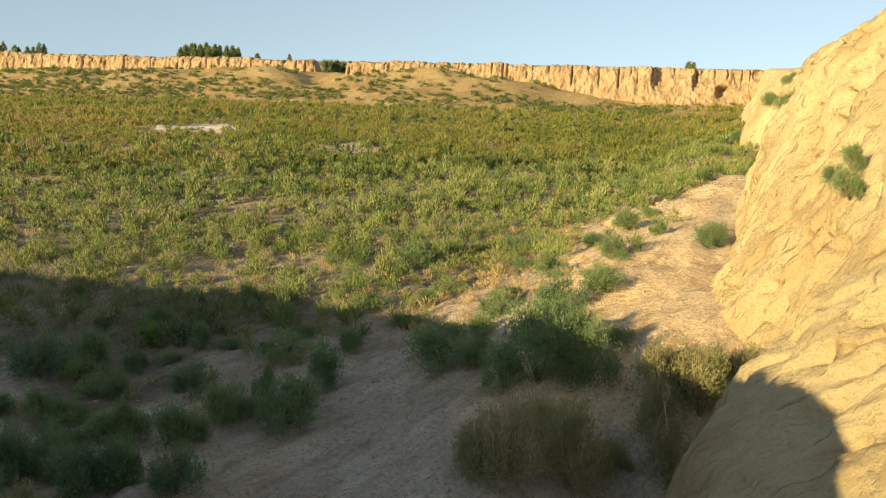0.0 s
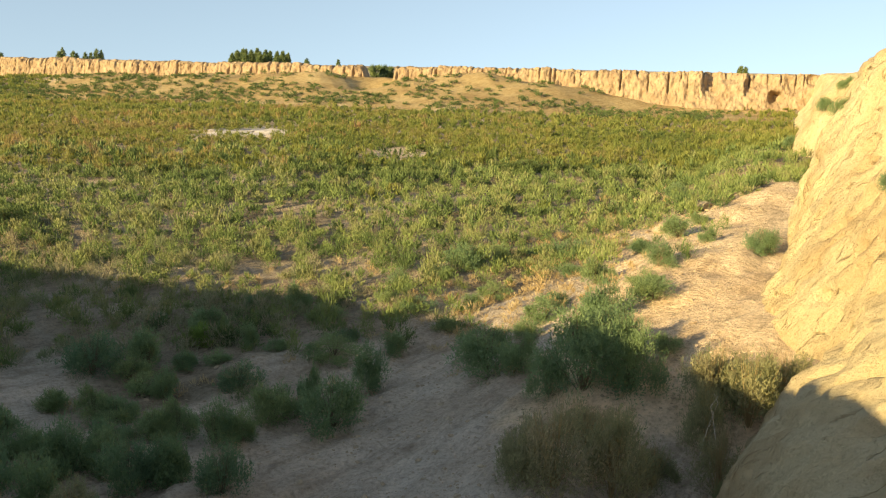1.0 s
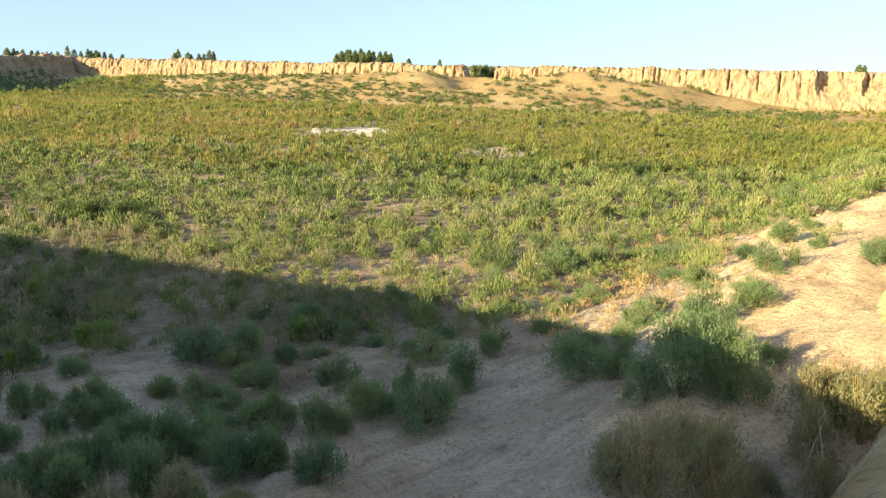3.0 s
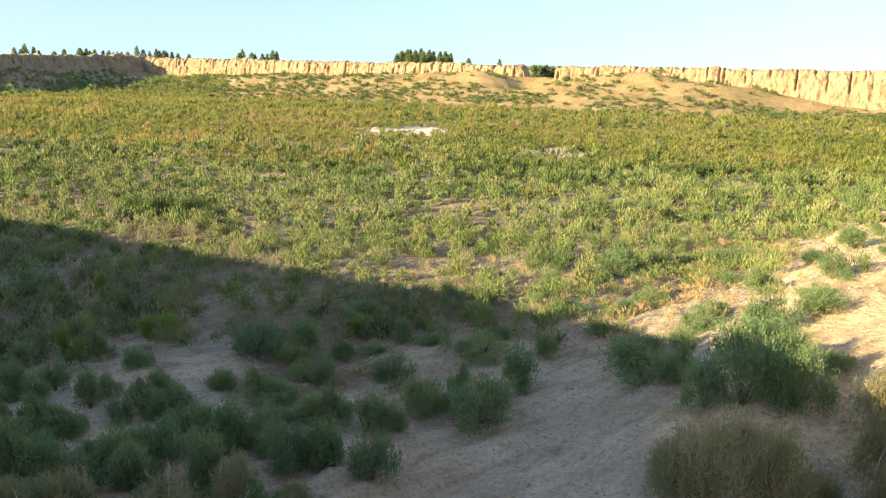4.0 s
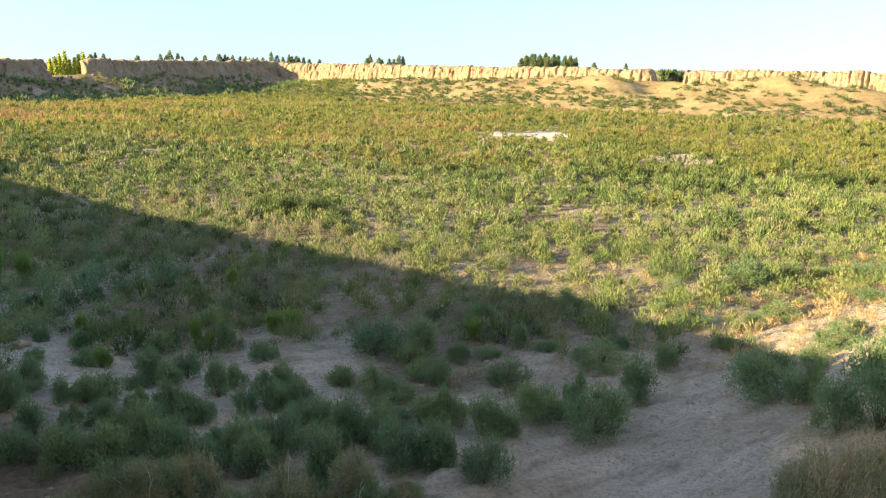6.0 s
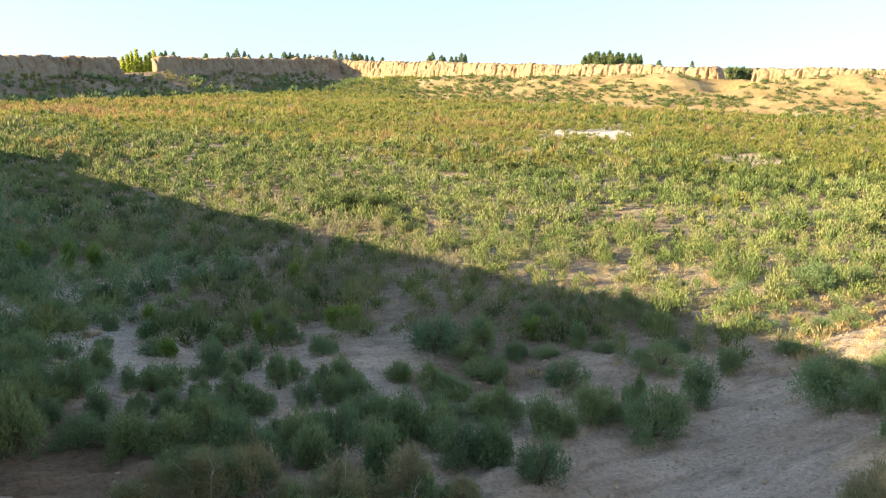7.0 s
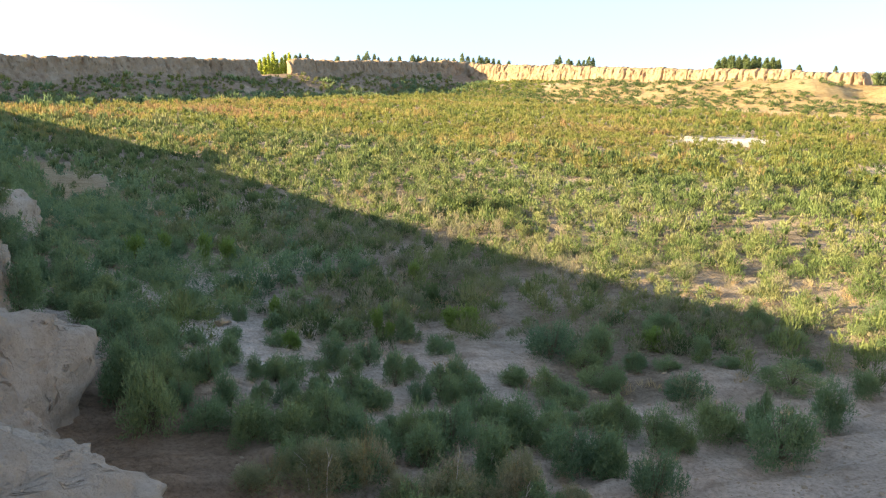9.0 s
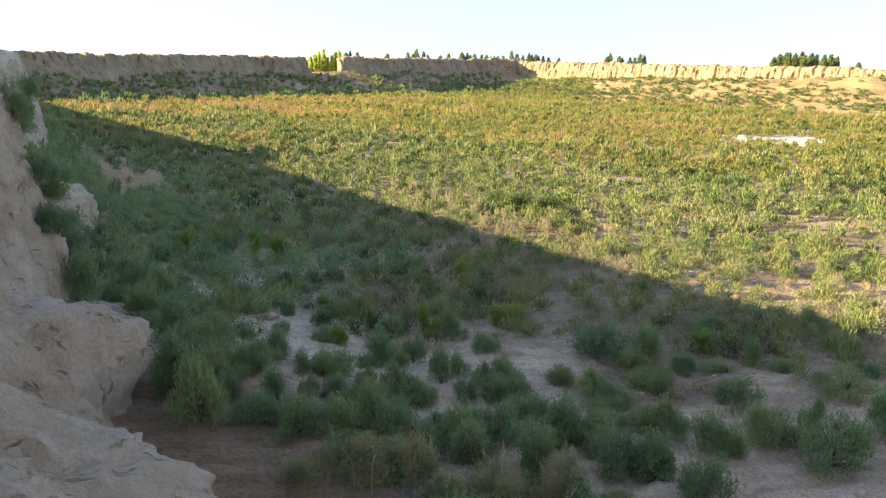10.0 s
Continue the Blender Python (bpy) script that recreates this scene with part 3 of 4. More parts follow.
loft_wall("wall_left", FAR_LEFT, LU, LN, [
    (-4.0, [(0.0, 6.6), (0.3, 6.3), (0.5, 5.4), (0.9, 4.3), (2.2, 3.2), (3.8, 1.8)]),
    (LENL * 0.5, [(0.0, 6.3), (0.3, 6.1), (0.5, 5.2), (0.9, 4.3), (2.2, 3.2), (3.8, 1.8)]),
    (LENL + 3, [(0.0, 6.3), (0.3, 6.1), (0.6, 5.2), (1.0, 4.3), (2.2, 3.2), (3.8, 1.8)])],
    0.14, 32, WALL_EARTH, 12, (2.2, 0.38, 0.7, 0.28), slits(33, 2.2, 0.4, lgA, lgB, 2.2, 0.3), "mud-brick wall in shade with a broken gap", thick=0.5)


# ---- plants ----
def leaf_cloud(count, spread, height, leaf, seed, puffs=6, shoots=0.5):
    """Triangles of a feathery shrub: rounded puffs of shoots round one root, down to the ground."""
    r = np.random.default_rng(seed)
    a, q = r.uniform(0, 2 * np.pi, puffs), r.uniform(0.1, 1, puffs) ** 0.6
    rad = r.uniform(0.22, 0.44, puffs) * (1.25 if puffs < 5 else 1)
    cx, cy = np.cos(a) * q * (1 - rad), np.sin(a) * q * (1 - rad)
    cz = (1 - 0.75 * q ** 2) * r.uniform(0.25, 0.72, puffs)
    k = r.integers(0, puffs, count)
    d = r.normal(0, 1, (count, 3))
    d /= np.linalg.norm(d, axis=1)[:, None]
    d[:, 2] = np.abs(d[:, 2]) * np.where(r.uniform(0, 1, count) < 0.72, 1, -1)
    t = r.uniform(0, 1, count) ** 0.42 * (1 + 0.45 * r.uniform(0, 1, count) ** 4)
    p = np.stack([cx[k], cy[k], cz[k]], -1) + d * (rad[k] * t)[:, None]
    p[:, 2] = np.where(p[:, 2] < 0, r.uniform(0, 0.3, count), p[:, 2])
    ns = max(4, count // (60 if puffs > 3 else 25))                              # single shoots that stand out of the puffs
    sk, m = r.integers(0, puffs, ns), int(count * (0.4 if puffs < 5 else 0.28))
    sd = r.normal(0, 1, (ns, 3)) * np.array([0.75, 0.75, 0.3]) + np.array([0, 0, 0.75])
    sd /= np.linalg.norm(sd, axis=1)[:, None]
    which = r.integers(0, ns, m)
    reach = rad[sk][which] * r.uniform(0.35, 1.3 if puffs > 3 else 1.12, m)
    p[:m] = np.stack([cx[sk], cy[sk], cz[sk]], -1)[which] + sd[which] * reach[:, None] + r.normal(0, 0.018, (m, 3))
    p[:m, 2] = np.maximum(p[:m, 2], 0)
    d[:m] = sd[which]
    p = p * np.array([spread, spread, height])
    dirv = d * np.array([0.8, 0.8, 0.6]) + np.array([0, 0, 0.45 + shoots]) + r.normal(0, 0.4 if puffs < 5 else 0.75, (count, 3))
    dirv /= np.linalg.norm(dirv, axis=1)[:, None]
    side = np.cross(dirv, r.normal(0, 1, (count, 3)))
    side /= np.linalg.norm(side, axis=1)[:, None]
    ln = leaf[0] * r.uniform(0.6, 1.4, count)[:, None]
    wd = leaf[1] * r.uniform(0.7, 1.3, count)[:, None]
    return np.stack([p - side * wd * 0.5, p + side * wd * 0.5, p + dirv * ln], 1).reshape(-1, 3)


def stem_mesh(spread, height, seed, stems, thick):
    """Thin three-sided twigs that fan out of one root."""
    r = np.random.default_rng(seed)
    vs, fs = [], []
    for i in range(stems):
        a, tl = r.uniform(0, 2 * np.pi), abs(r.normal(0, 1)) * 0.5 + 0.05
        ln = height * r.uniform(0.5, 0.9)
        tip = np.array([math.cos(a) * math.sin(tl) * spread * 0.8, math.sin(a) * math.sin(tl) * spread * 0.8, ln * math.cos(tl * 0.6)])
        b0 = len(vs) * 1
        for j in range(3):
            g = 2 * math.pi * j / 3
            vs.append((thick * math.cos(g), thick * math.sin(g), -0.03))
        vs.append(tuple(tip))
        fs += [(b0, b0 + 1, b0 + 3), (b0 + 1, b0 + 2, b0 + 3), (b0 + 2, b0, b0 + 3)]
    return np.array(vs), np.array(fs)


def shrub(seed, spread, height, leaves, mat, label, leaf=(0.075, 0.022), puffs=9, twig=None, upright=0.0):
    root = new("shrub")
    root.empty_display_size = 0.2
    v = leaf_cloud(leaves, spread, height, leaf, seed, puffs, upright)
    tone = np.full(len(v), rng.uniform(0.25, 0.75))
    fol = mesh_object("foliage", v, np.arange(len(v)).reshape(-1, 3), mat, False, tone)
    fol.parent = root
    sv, sf = stem_mesh(spread * 1.2, height * 1.25, seed, 34 if twig else 22, 0.007)
    stm = mesh_object("woody_base", sv, sf, twig or BARK, False)
    stm.parent = root
    return tagged(root, label, "shrub", "shrubs of the enclosure")


def on_ground(x, y):
    return float(ground_height(np.array([x]), np.array([y]))[0])


def field_plants(name, mat, label, bands, accept, seed, shape=(0.42, 0.5), upright=0.5, category="plants", puffs=3):
    """Countless plants as one mesh; the bands (near, far, plants per square metre, leaves each, leaf size) go from fine to coarse."""
    r = np.random.default_rng(seed)
    allv, allt = [], []
    for near, far, dens, leaves, leaf in bands:
        sets = [leaf_cloud(leaves, 1.0, 1.0, (leaf[0] / shape[0], leaf[1] / shape[0]), seed + i, puffs, upright) for i in range(9)]
        gap = 1 / math.sqrt(dens)                             # a jittered grid keeps the plants apart
        gx, gy = np.meshgrid(np.arange(-far, far * 0.55, gap), np.arange(-4, far, gap))
        x = gx.ravel() + r.uniform(-0.42, 0.42, gx.size) * gap
        y = gy.ravel() + r.uniform(-0.42, 0.42, gx.size) * gap
        rad, az = np.hypot(x, y), np.degrees(np.arctan2(x, y))
        ok = (rad > near) & (rad < far) & (az > -72) & (az < 31)
        x, y = x[ok], y[ok]
        cnt = len(x)
        keep = r.uniform(0, 1, cnt) < accept(x, y)
        x, y = x[keep], y[keep]
        z = ground_height(x, y) - 0.02
        size = np.clip(r.lognormal(0, 0.26, len(x)), 0.5, 1.45)
        for i in range(9):
            sel = np.arange(len(x)) % 9 == i
            m = int(sel.sum())
            if not m:
                continue
            a = r.uniform(0, 2 * np.pi, m)
            c, s = np.cos(a)[:, None], np.sin(a)[:, None]
            w = sets[i]
            sp = (size[sel] * shape[0])[:, None]
            hh = (size[sel] * shape[1] * r.uniform(0.75, 1.3, m))[:, None]
            vx = (w[None, :, 0] * c - w[None, :, 1] * s) * sp + x[sel][:, None]
            vy = (w[None, :, 0] * s + w[None, :, 1] * c) * sp + y[sel][:, None]
            vz = w[None, :, 2] * hh + z[sel][:, None]
            allv.append(np.stack([vx, vy, vz], -1).reshape(-1, 3))
            allt.append((r.uniform(0, 1, m)[:, None] + 0.55 * (w[None, :, 2] - 0.45)).ravel())   # tops paler, bases darker: sunlit tips and self-shade put into the tone
    v, t = np.concatenate(allv), np.concatenate(allt)
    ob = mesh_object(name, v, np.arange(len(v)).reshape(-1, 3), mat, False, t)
    return tagged(ob, label, category, kind="stuff")


def wall_frame(x, y):
    d = x * RN[0] + y * RN[1]
    p = x * SN[0] + y * SN[1]
    q = (x - FAR_RIGHT[0]) * NN[0] + (y - FAR_RIGHT[1]) * NN[1]
    w = (x - FAR_LEFT[0]) * LN[0] + (y - FAR_LEFT[1]) * LN[1]
    return d, p, q, w


def salt_mask(x, y):
    ex = ((x + 21) / 4.6 + 0.25 * np.sin(y * 0.9)) ** 2 + ((y - 71.5) / 8.5 + 0.15 * np.sin(x * 1.3)) ** 2
    bare = ((x + 6.8) / 2.4) ** 2 + ((y - 57) / 4.5) ** 2
    gravel = ((x + 15.9) / 2.0 + 0.2 * np.sin(y * 2)) ** 2 + ((y - 24.2) / 1.1) ** 2
    return smooth(0.45, 0.9, ex) * smooth(0.5, 1.1, gravel) * (0.1 + 0.9 * smooth(0.6, 1.2, bare))


def green_accept(x, y):
    d, p, q, w = wall_frame(x, y)
    a = smooth(1.0, 3.0, q) * smooth(1.5, 3.0, w) * (d > 0.6 - 1.7 * smooth(22, 30, y)) * (p > 4.5)
    a = a * (0.05 + 0.95 * smooth(5.5, 9.0, d + 1.2 * waves(x, y, 43, 6, 2) + 10.0 * smooth(22, 34, y)))
    a = a * smooth(16.0, 19.5, np.hypot(x, y))
    a = a * (1 - 0.3 * smooth(3, -2, y - 22 + 0.3 * x) * smooth(-16, -8, x))
    a = a + 0.5 * smooth(15, 8, p) * (p > 4.5) * (x < -15)
    patch = 0.5 + 0.65 * waves(x * 0.45, y, 41, 8, 3)
    a = a * np.clip(patch + 0.65, 0.6, 1)
    bank = smooth(33, 26, q) * smooth(48, 30, x) * smooth(-84, -72, x)
    a = a * (1 - bank)
    a = np.maximum(a, 0.5 * smooth(19, 15, w) * smooth(6, 11, w) * (q > 4))
    return a * salt_mask(x, y) * (1 - 0.92 * track(x, y))


def thicket_zone(x, y):
    d, p, q, w = wall_frame(x, y)
    return smooth(14, 9, p + 1.5 * waves(x, y, 49, 8, 2)) * (p > 4.2) * smooth(-13, -17, x) * smooth(-95, -80, x) * (1 - 0.92 * track(x, y))


def track(x, y):
    """Bare worn strip on the shaded bank, from the buttress down to the flat."""
    along = (x + 33) * -0.917 + (y - 20.6) * 0.399
    across = (x + 33) * 0.399 + (y - 20.6) * 0.917
    return smooth(-3, 1, along) * smooth(19, 14, along) * smooth(2.0, 1.2, np.abs(across + 0.5 * np.sin(along * 0.7)))


def meadow_zone(x, y):
    return smooth(40, 58, y + 0.06 * x + 8 * waves(x, y, 77, 18, 2))


def tuft_accept(x, y):
    return green_accept(x, y) * (1 - meadow_zone(x, y)) * (1 - thicket_zone(x, y))


def meadow_accept(x, y):
    return green_accept(x, y) * meadow_zone(x, y) * (1 - thicket_zone(x, y)) * (1 - 0.6 * rust_accept(x, y))


def rust_accept(x, y):
    d, p, q, w = wall_frame(x, y)
    band = smooth(42, 62, y - 0.25 * x) * smooth(24, 34, q) * smooth(8, 14, w) * (d > 5)
    return band * smooth(0.1, 0.6, waves(x * 0.3, y, 51, 16, 3)) * (0.05 + 0.95 * smooth(-12, -36, x)) * salt_mask(x, y)


def dry_accept(x, y):
    d, p, q, w = wall_frame(x, y)
    strip = np.exp(-((d - 6.2) / 1.6) ** 2) * smooth(15, 19, y) * smooth(42, 34, y)
    loose = 0.12 * (p > 6) * (d > 3) * smooth(34, 26, y)
    return np.clip(strip + loose * np.clip(0.5 + waves(x, y, 61, 7, 3), 0, 1.5), 0, 1) * salt_mask(x, y) * (q > 26)


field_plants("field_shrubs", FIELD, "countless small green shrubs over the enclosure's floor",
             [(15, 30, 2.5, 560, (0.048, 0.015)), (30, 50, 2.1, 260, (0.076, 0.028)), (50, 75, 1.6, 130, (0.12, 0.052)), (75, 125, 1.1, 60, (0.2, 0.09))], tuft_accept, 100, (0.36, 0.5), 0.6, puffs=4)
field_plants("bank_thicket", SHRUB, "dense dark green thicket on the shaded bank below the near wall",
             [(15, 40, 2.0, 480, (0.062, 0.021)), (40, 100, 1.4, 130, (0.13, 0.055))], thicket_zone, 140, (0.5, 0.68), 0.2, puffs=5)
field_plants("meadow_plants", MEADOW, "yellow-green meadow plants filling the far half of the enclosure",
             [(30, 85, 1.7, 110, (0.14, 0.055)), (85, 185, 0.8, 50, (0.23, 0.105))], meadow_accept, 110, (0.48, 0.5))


def shade_accept(x, y):
    d, p, q, w = wall_frame(x, y)
    flat = smooth(-13, -8, x)                              # the salty flat stays nearly bare
    return smooth(7.0 + 4 * flat, 10 + 4.5 * flat, p) * smooth(26, 16, p) * smooth(-2, -6, x) * smooth(-30, -20, x) * (1 - thicket_zone(x, y)) * (d > 8) * np.clip(0.62 + 0.9 * waves(x, y, 57, 6, 3), 0.05, 1)


field_plants("withered_plants", WITHERED, "half-withered olive-brown plants between the green shrubs",
             [(14, 30, 3.0, 360, (0.055, 0.015)), (30, 48, 2.2, 170, (0.085, 0.029))], shade_accept, 150, (0.36, 0.46), 0.5)


def side_accept(x, y):
    d, p, q, w = wall_frame(x, y)
    return smooth(15, 11, w) * (w > 3.6) * (q > 3) * np.clip(0.85 * smooth(8, 11, w) + 0.4 * waves(x, y * 0.5, 47, 9, 3), 0.05, 0.7)


field_plants("shaded_thicket", SHRUB, "dark thicket on the bank below the shaded wall",
             [(80, 205, 1.6, 44, (0.36, 0.16))], side_accept, 130, (0.7, 0.6))


def bank_accept(x, y):
    d, p, q, w = wall_frame(x, y)
    return smooth(34, 26, q) * (0.5 + 0.65 * smooth(8, 20, q)) * (q > 2.5) * (w > 8) * (d > 8) * np.clip(0.42 + 0.3 * smooth(-20, -45, x) + 0.55 * waves(x, y, 45, 12, 3), 0.05, 1)


field_plants("bank_shrubs", BELT, "low dark shrubs dotted over the sandy bank below the far wall",
             [(85, 200, 0.6, 140, (0.2, 0.085))], bank_accept, 120, (0.8, 0.6), 0.1, puffs=5)


def belt_accept(x, y):
    d, p, q, w = wall_frame(x, y)
    k = y + 0.12 * x
    return smooth(38, 42, k) * smooth(58, 52, k) * (d > 4) * np.clip(0.5 + 0.8 * waves(x, y, 71, 14, 3), 0, 1) * smooth(-40, -15, x)


field_plants("dark_shrub_belt", BELT, "belt of darker green shrubs across the enclosure",
             [(34, 66, 0.8, 110, (0.15, 0.06))], belt_accept, 400, (0.5, 0.6))
field_plants("rusty_reeds", RUST, "yellow and rust-coloured reeds among the shrubs",
             [(40, 70, 2.4, 64, (0.12, 0.042)), (70, 130, 1.7, 36, (0.22, 0.085))], rust_accept, 200, (0.5, 0.55), 1.2, puffs=2)
field_plants("dry_grass", DRY, "dry orange grass tufts beside the bare slope",
             [(14, 34, 4.0, 110, (0.10, 0.012)), (34, 70, 0.8, 40, (0.2, 0.035))], dry_accept, 300, (0.30, 0.22), 1.0, puffs=3)

# shrubs near the wall, one by one: x, y, half width, height
GREEN_LABEL = "bushy grey-green shrub with feathery shoots on bare clay"
KINDS = [shrub(900 + i, 0.5, 0.5, 5000, SHRUB, GREEN_LABEL, (0.04, 0.0135), 7 + i % 4) for i in range(7)]
THICKET = [shrub(920 + i, 0.5, 0.5, 1900, SHRUB, "small dark green shrub in the thicket on the shaded bank", (0.062, 0.021)) for i in range(3)]
OLIVES = [shrub(950 + i, 0.5, 0.5, 5500, OLIVE, "large olive-brown half-dry shrub with thin twigs at the wall's foot", (0.034, 0.011), 11, DRY, 0.1) for i in range(3)]
BUSHY = shrub(940, 0.5, 0.5, 9000, SHRUB, "big dense green shrub half in the wall's shadow", (0.026, 0.009), 10)
EDGE_SHRUBS = [(-5.08, 16.9, 0.29, 0.54), (-4.39, 16.69, 0.31, 0.31), (-6.29, 17.93, 0.51, 0.57), (-7.6, 18.42, 0.2, 0.41), (-6.07, 15.69, 0.3, 0.33),
               (-5.42, 15.9, 0.33, 0.33), (-4.53, 14.52, 0.48, 0.57), (-5.77, 14.01, 0.31, 0.46), (-3.58, 13.14, 0.47, 0.73), (-3.06, 13.88, 0.25, 0.71),
               (-2.5, 12.97, 0.63, 0.93), (-2.12, 15.02, 0.44, 0.81), (-3.12, 16.38, 0.66, 0.47), (-3.06, 17.64, 0.34, 0.35), (-1.99, 17.04, 0.42, 0.47),
               (-3.77, 18.97, 0.54, 0.4), (-4.63, 19.71, 0.38, 0.72), (-5.77, 19.82, 0.26, 0.49), (-2.37, 21.82, 0.38, 0.58), (-2.51, 20.33, 0.34, 0.37),
               (-1.69, 19.79, 0.55, 0.33), (-0.83, 18.57, 0.31, 0.31)]
SLOPE_SHRUBS = [(0.06, 14.79, 0.78, 0.76), (0.67, 14.12, 0.4, 0.68), (0.04, 16.42, 0.63, 0.63), (0.91, 16.9, 0.42, 0.41), (1.35, 17.99, 0.56, 0.51),
                (1.62, 19.31, 0.44, 0.45), (-0.37, 20.43, 0.43, 0.36), (-0.87, 18.45, 0.38, 0.33), (2.74, 20.44, 0.54, 0.64), (2.42, 23.03, 0.48, 0.41),
                (4.05, 19.35, 0.46, 0.54), (3.39, 17.36, 0.46, 0.37), (2.4, 16.05, 0.62, 0.85), (3.43, 16.59, 0.64, 0.48), (3, 13.32, 0.32, 0.32),
                (1.74, 26.57, 0.73, 0.41), (2.79, 26.78, 0.73, 0.6), (4.42, 23.52, 0.49, 0.35), (0.23, 21.5, 0.52, 0.4)]
BANK_SHRUBS = [(-14.24, 12.43, 0.24, 0.49), (-12.3, 13.15, 0.24, 0.45), (-11.89, 13.61, 0.29, 0.36), (-10.73, 14.04, 0.25, 0.62), (-9.43, 13.59, 0.35, 0.49),
               (-10.4, 11.24, 0.38, 0.59), (-9.99, 11.32, 0.32, 0.5), (-9.99, 11.9, 0.33, 0.65), (-8.93, 11.44, 0.32, 0.69), (-9.01, 12.07, 0.27, 0.49),
               (-9.48, 10.03, 0.23, 0.41), (-8.45, 12.08, 0.17, 0.54), (-8.2, 12.46, 0.3, 0.55), (-7.92, 12.37, 0.3, 0.47), (-8.29, 11.34, 0.26, 0.46),
               (-7.92, 11.77, 0.31, 0.46), (-6.79, 11.27, 0.37, 0.54), (-9.13, 10.43, 0.35, 0.5), (-8.62, 10.48, 0.34, 0.49), (-10.37, 9.28, 0.21, 0.41),
               (-10.16, 9.61, 0.22, 0.5), (-10.71, 8.63, 0.3, 0.69), (-11.33, 9.64, 0.32, 0.62), (-11.05, 8.68, 0.26, 0.51)]
FOOT_SHRUBS = [(-9.64, 8.83, 0.22, 0.43), (-9.44, 9.2, 0.25, 0.49), (-9.79, 8.28, 0.28, 0.55), (-9.03, 9.19, 0.28, 0.39), (-8.9, 9.74, 0.27, 0.45),
               (-8.78, 7.79, 0.43, 0.67), (-8.4, 8.19, 0.41, 0.67), (-8.15, 8.75, 0.39, 0.69), (-7.53, 8.93, 0.39, 0.64), (-8.09, 9.2, 0.27, 0.44),
               (-7.29, 9.75, 0.36, 0.62), (-6.71, 9.96, 0.49, 0.78), (-6.59, 9.19, 0.42, 0.7), (-10.04, 7.04, 0.49, 1.17), (-11.32, 7.45, 0.44, 0.76),
               (-9.53, 7.61, 0.4, 0.54), (-11.29, 8.43, 0.35, 0.58), (-12.33, 8.67, 0.43, 0.61), (-10.4, 7.82, 0.28, 0.46), (-5.85, 9.73, 0.42, 0.76)]
FLAT_SHRUBS = [(-7.54, 13.36, 0.33, 0.46), (-6.62, 13.02, 0.37, 0.57), (-6.09, 13, 0.31, 0.5), (-5.86, 14.16, 0.31, 0.49), (-6.87, 15.03, 0.47, 0.5),
               (-7.6, 15.02, 0.65, 0.85), (-6.75, 15.62, 0.48, 0.82), (-7.66, 17.97, 0.18, 0.49), (-6.31, 18, 0.47, 0.58), (-6.03, 15.74, 0.28, 0.34),
               (-6, 11.03, 0.42, 0.79), (-5.61, 11.29, 0.42, 0.65), (-5.02, 10.72, 0.48, 0.78), (-4.55, 10.97, 0.41, 0.7), (-5.25, 12.25, 0.4, 0.56),
               (-4.91, 12.39, 0.35, 0.68), (-5.85, 11.97, 0.39, 0.56), (-4.24, 12.14, 0.4, 0.65), (-3.86, 12.29, 0.27, 0.57), (-3.59, 10.53, 0.43, 0.75)]
SUNNY_SHRUBS = [(5.66, 24.61, 0.68, 0.64), (6.61, 26.16, 0.37, 0.38), (5.77, 21.82, 0.28, 0.35), (6.67, 20.27, 0.47, 0.67), (4.4, 23.65, 0.33, 0.31),
                (8.14, 36.27, 0.63, 0.67), (-0.6, 24.37, 0.67, 0.82), (0.34, 25.08, 0.52, 0.65), (-1.28, 22.99, 0.4, 0.45)]
LEDGE_SHRUBS = [(-11.29, 7.46, 0.44, 0.91), (-12.09, 8.19, 0.46, 0.8), (-13.23, 8.62, 0.5, 0.86), (-15.87, 9.75, 0.52, 0.74), (-18.23, 10.79, 0.58, 0.84), (-10.37, 7.18, 0.37, 0.88), (-10.97, 8, 0.39, 0.66), (-17.3, 11.04, 0.5, 0.67), (-14.97, 10.2, 0.44, 0.73), (-12.49, 9.22, 0.44, 0.63)]
HUMP_SHRUBS = [(-17.9, 27.6, 0.95, 1.05), (-16.9, 27.9, 0.75, 0.9), (-18.9, 27.9, 0.8, 0.85), (-19.6, 28.6, 0.7, 0.7), (0.81, 48.44, 0.98, 0.73), (1.98, 48.36, 0.98, 0.86), (3.07, 49.92, 0.84, 0.7)]
BIG_SHRUBS = [(1.55, 12.33, 0.83, 1.08), (2.23, 12.23, 0.57, 0.94), (2, 13.33, 0.71, 0.79), (1.05, 12.57, 0.41, 0.61)]
OLIVE_SHRUBS = [(0.94, 9.93, 0.63, 1.21), (1.7, 10.02, 0.57, 1.17), (2.3, 10.46, 0.44, 0.71), (0.58, 10.2, 0.42, 0.86), (3.8, 11.35, 0.64, 1),
                (4.39, 11.85, 0.49, 0.78), (3.61, 12.14, 0.49, 0.68), (3.11, 11.01, 0.38, 0.94), (3.13, 10.24, 0.48, 0.88), (1.5, 11.02, 0.61, 0.59),
                (-7.13, 7.51, 0.51, 0.68), (-6.8, 8.03, 0.48, 0.88), (-5.7, 8.6, 0.51, 0.68), (-5.1, 9.26, 0.48, 0.71), (-7.54, 7.01, 0.5, 0.49),
                (-4.46, 9.56, 0.36, 0.37), (-6.12, 8.02, 0.35, 0.44), (3.33, 11.71, 0.52, 1.03)]


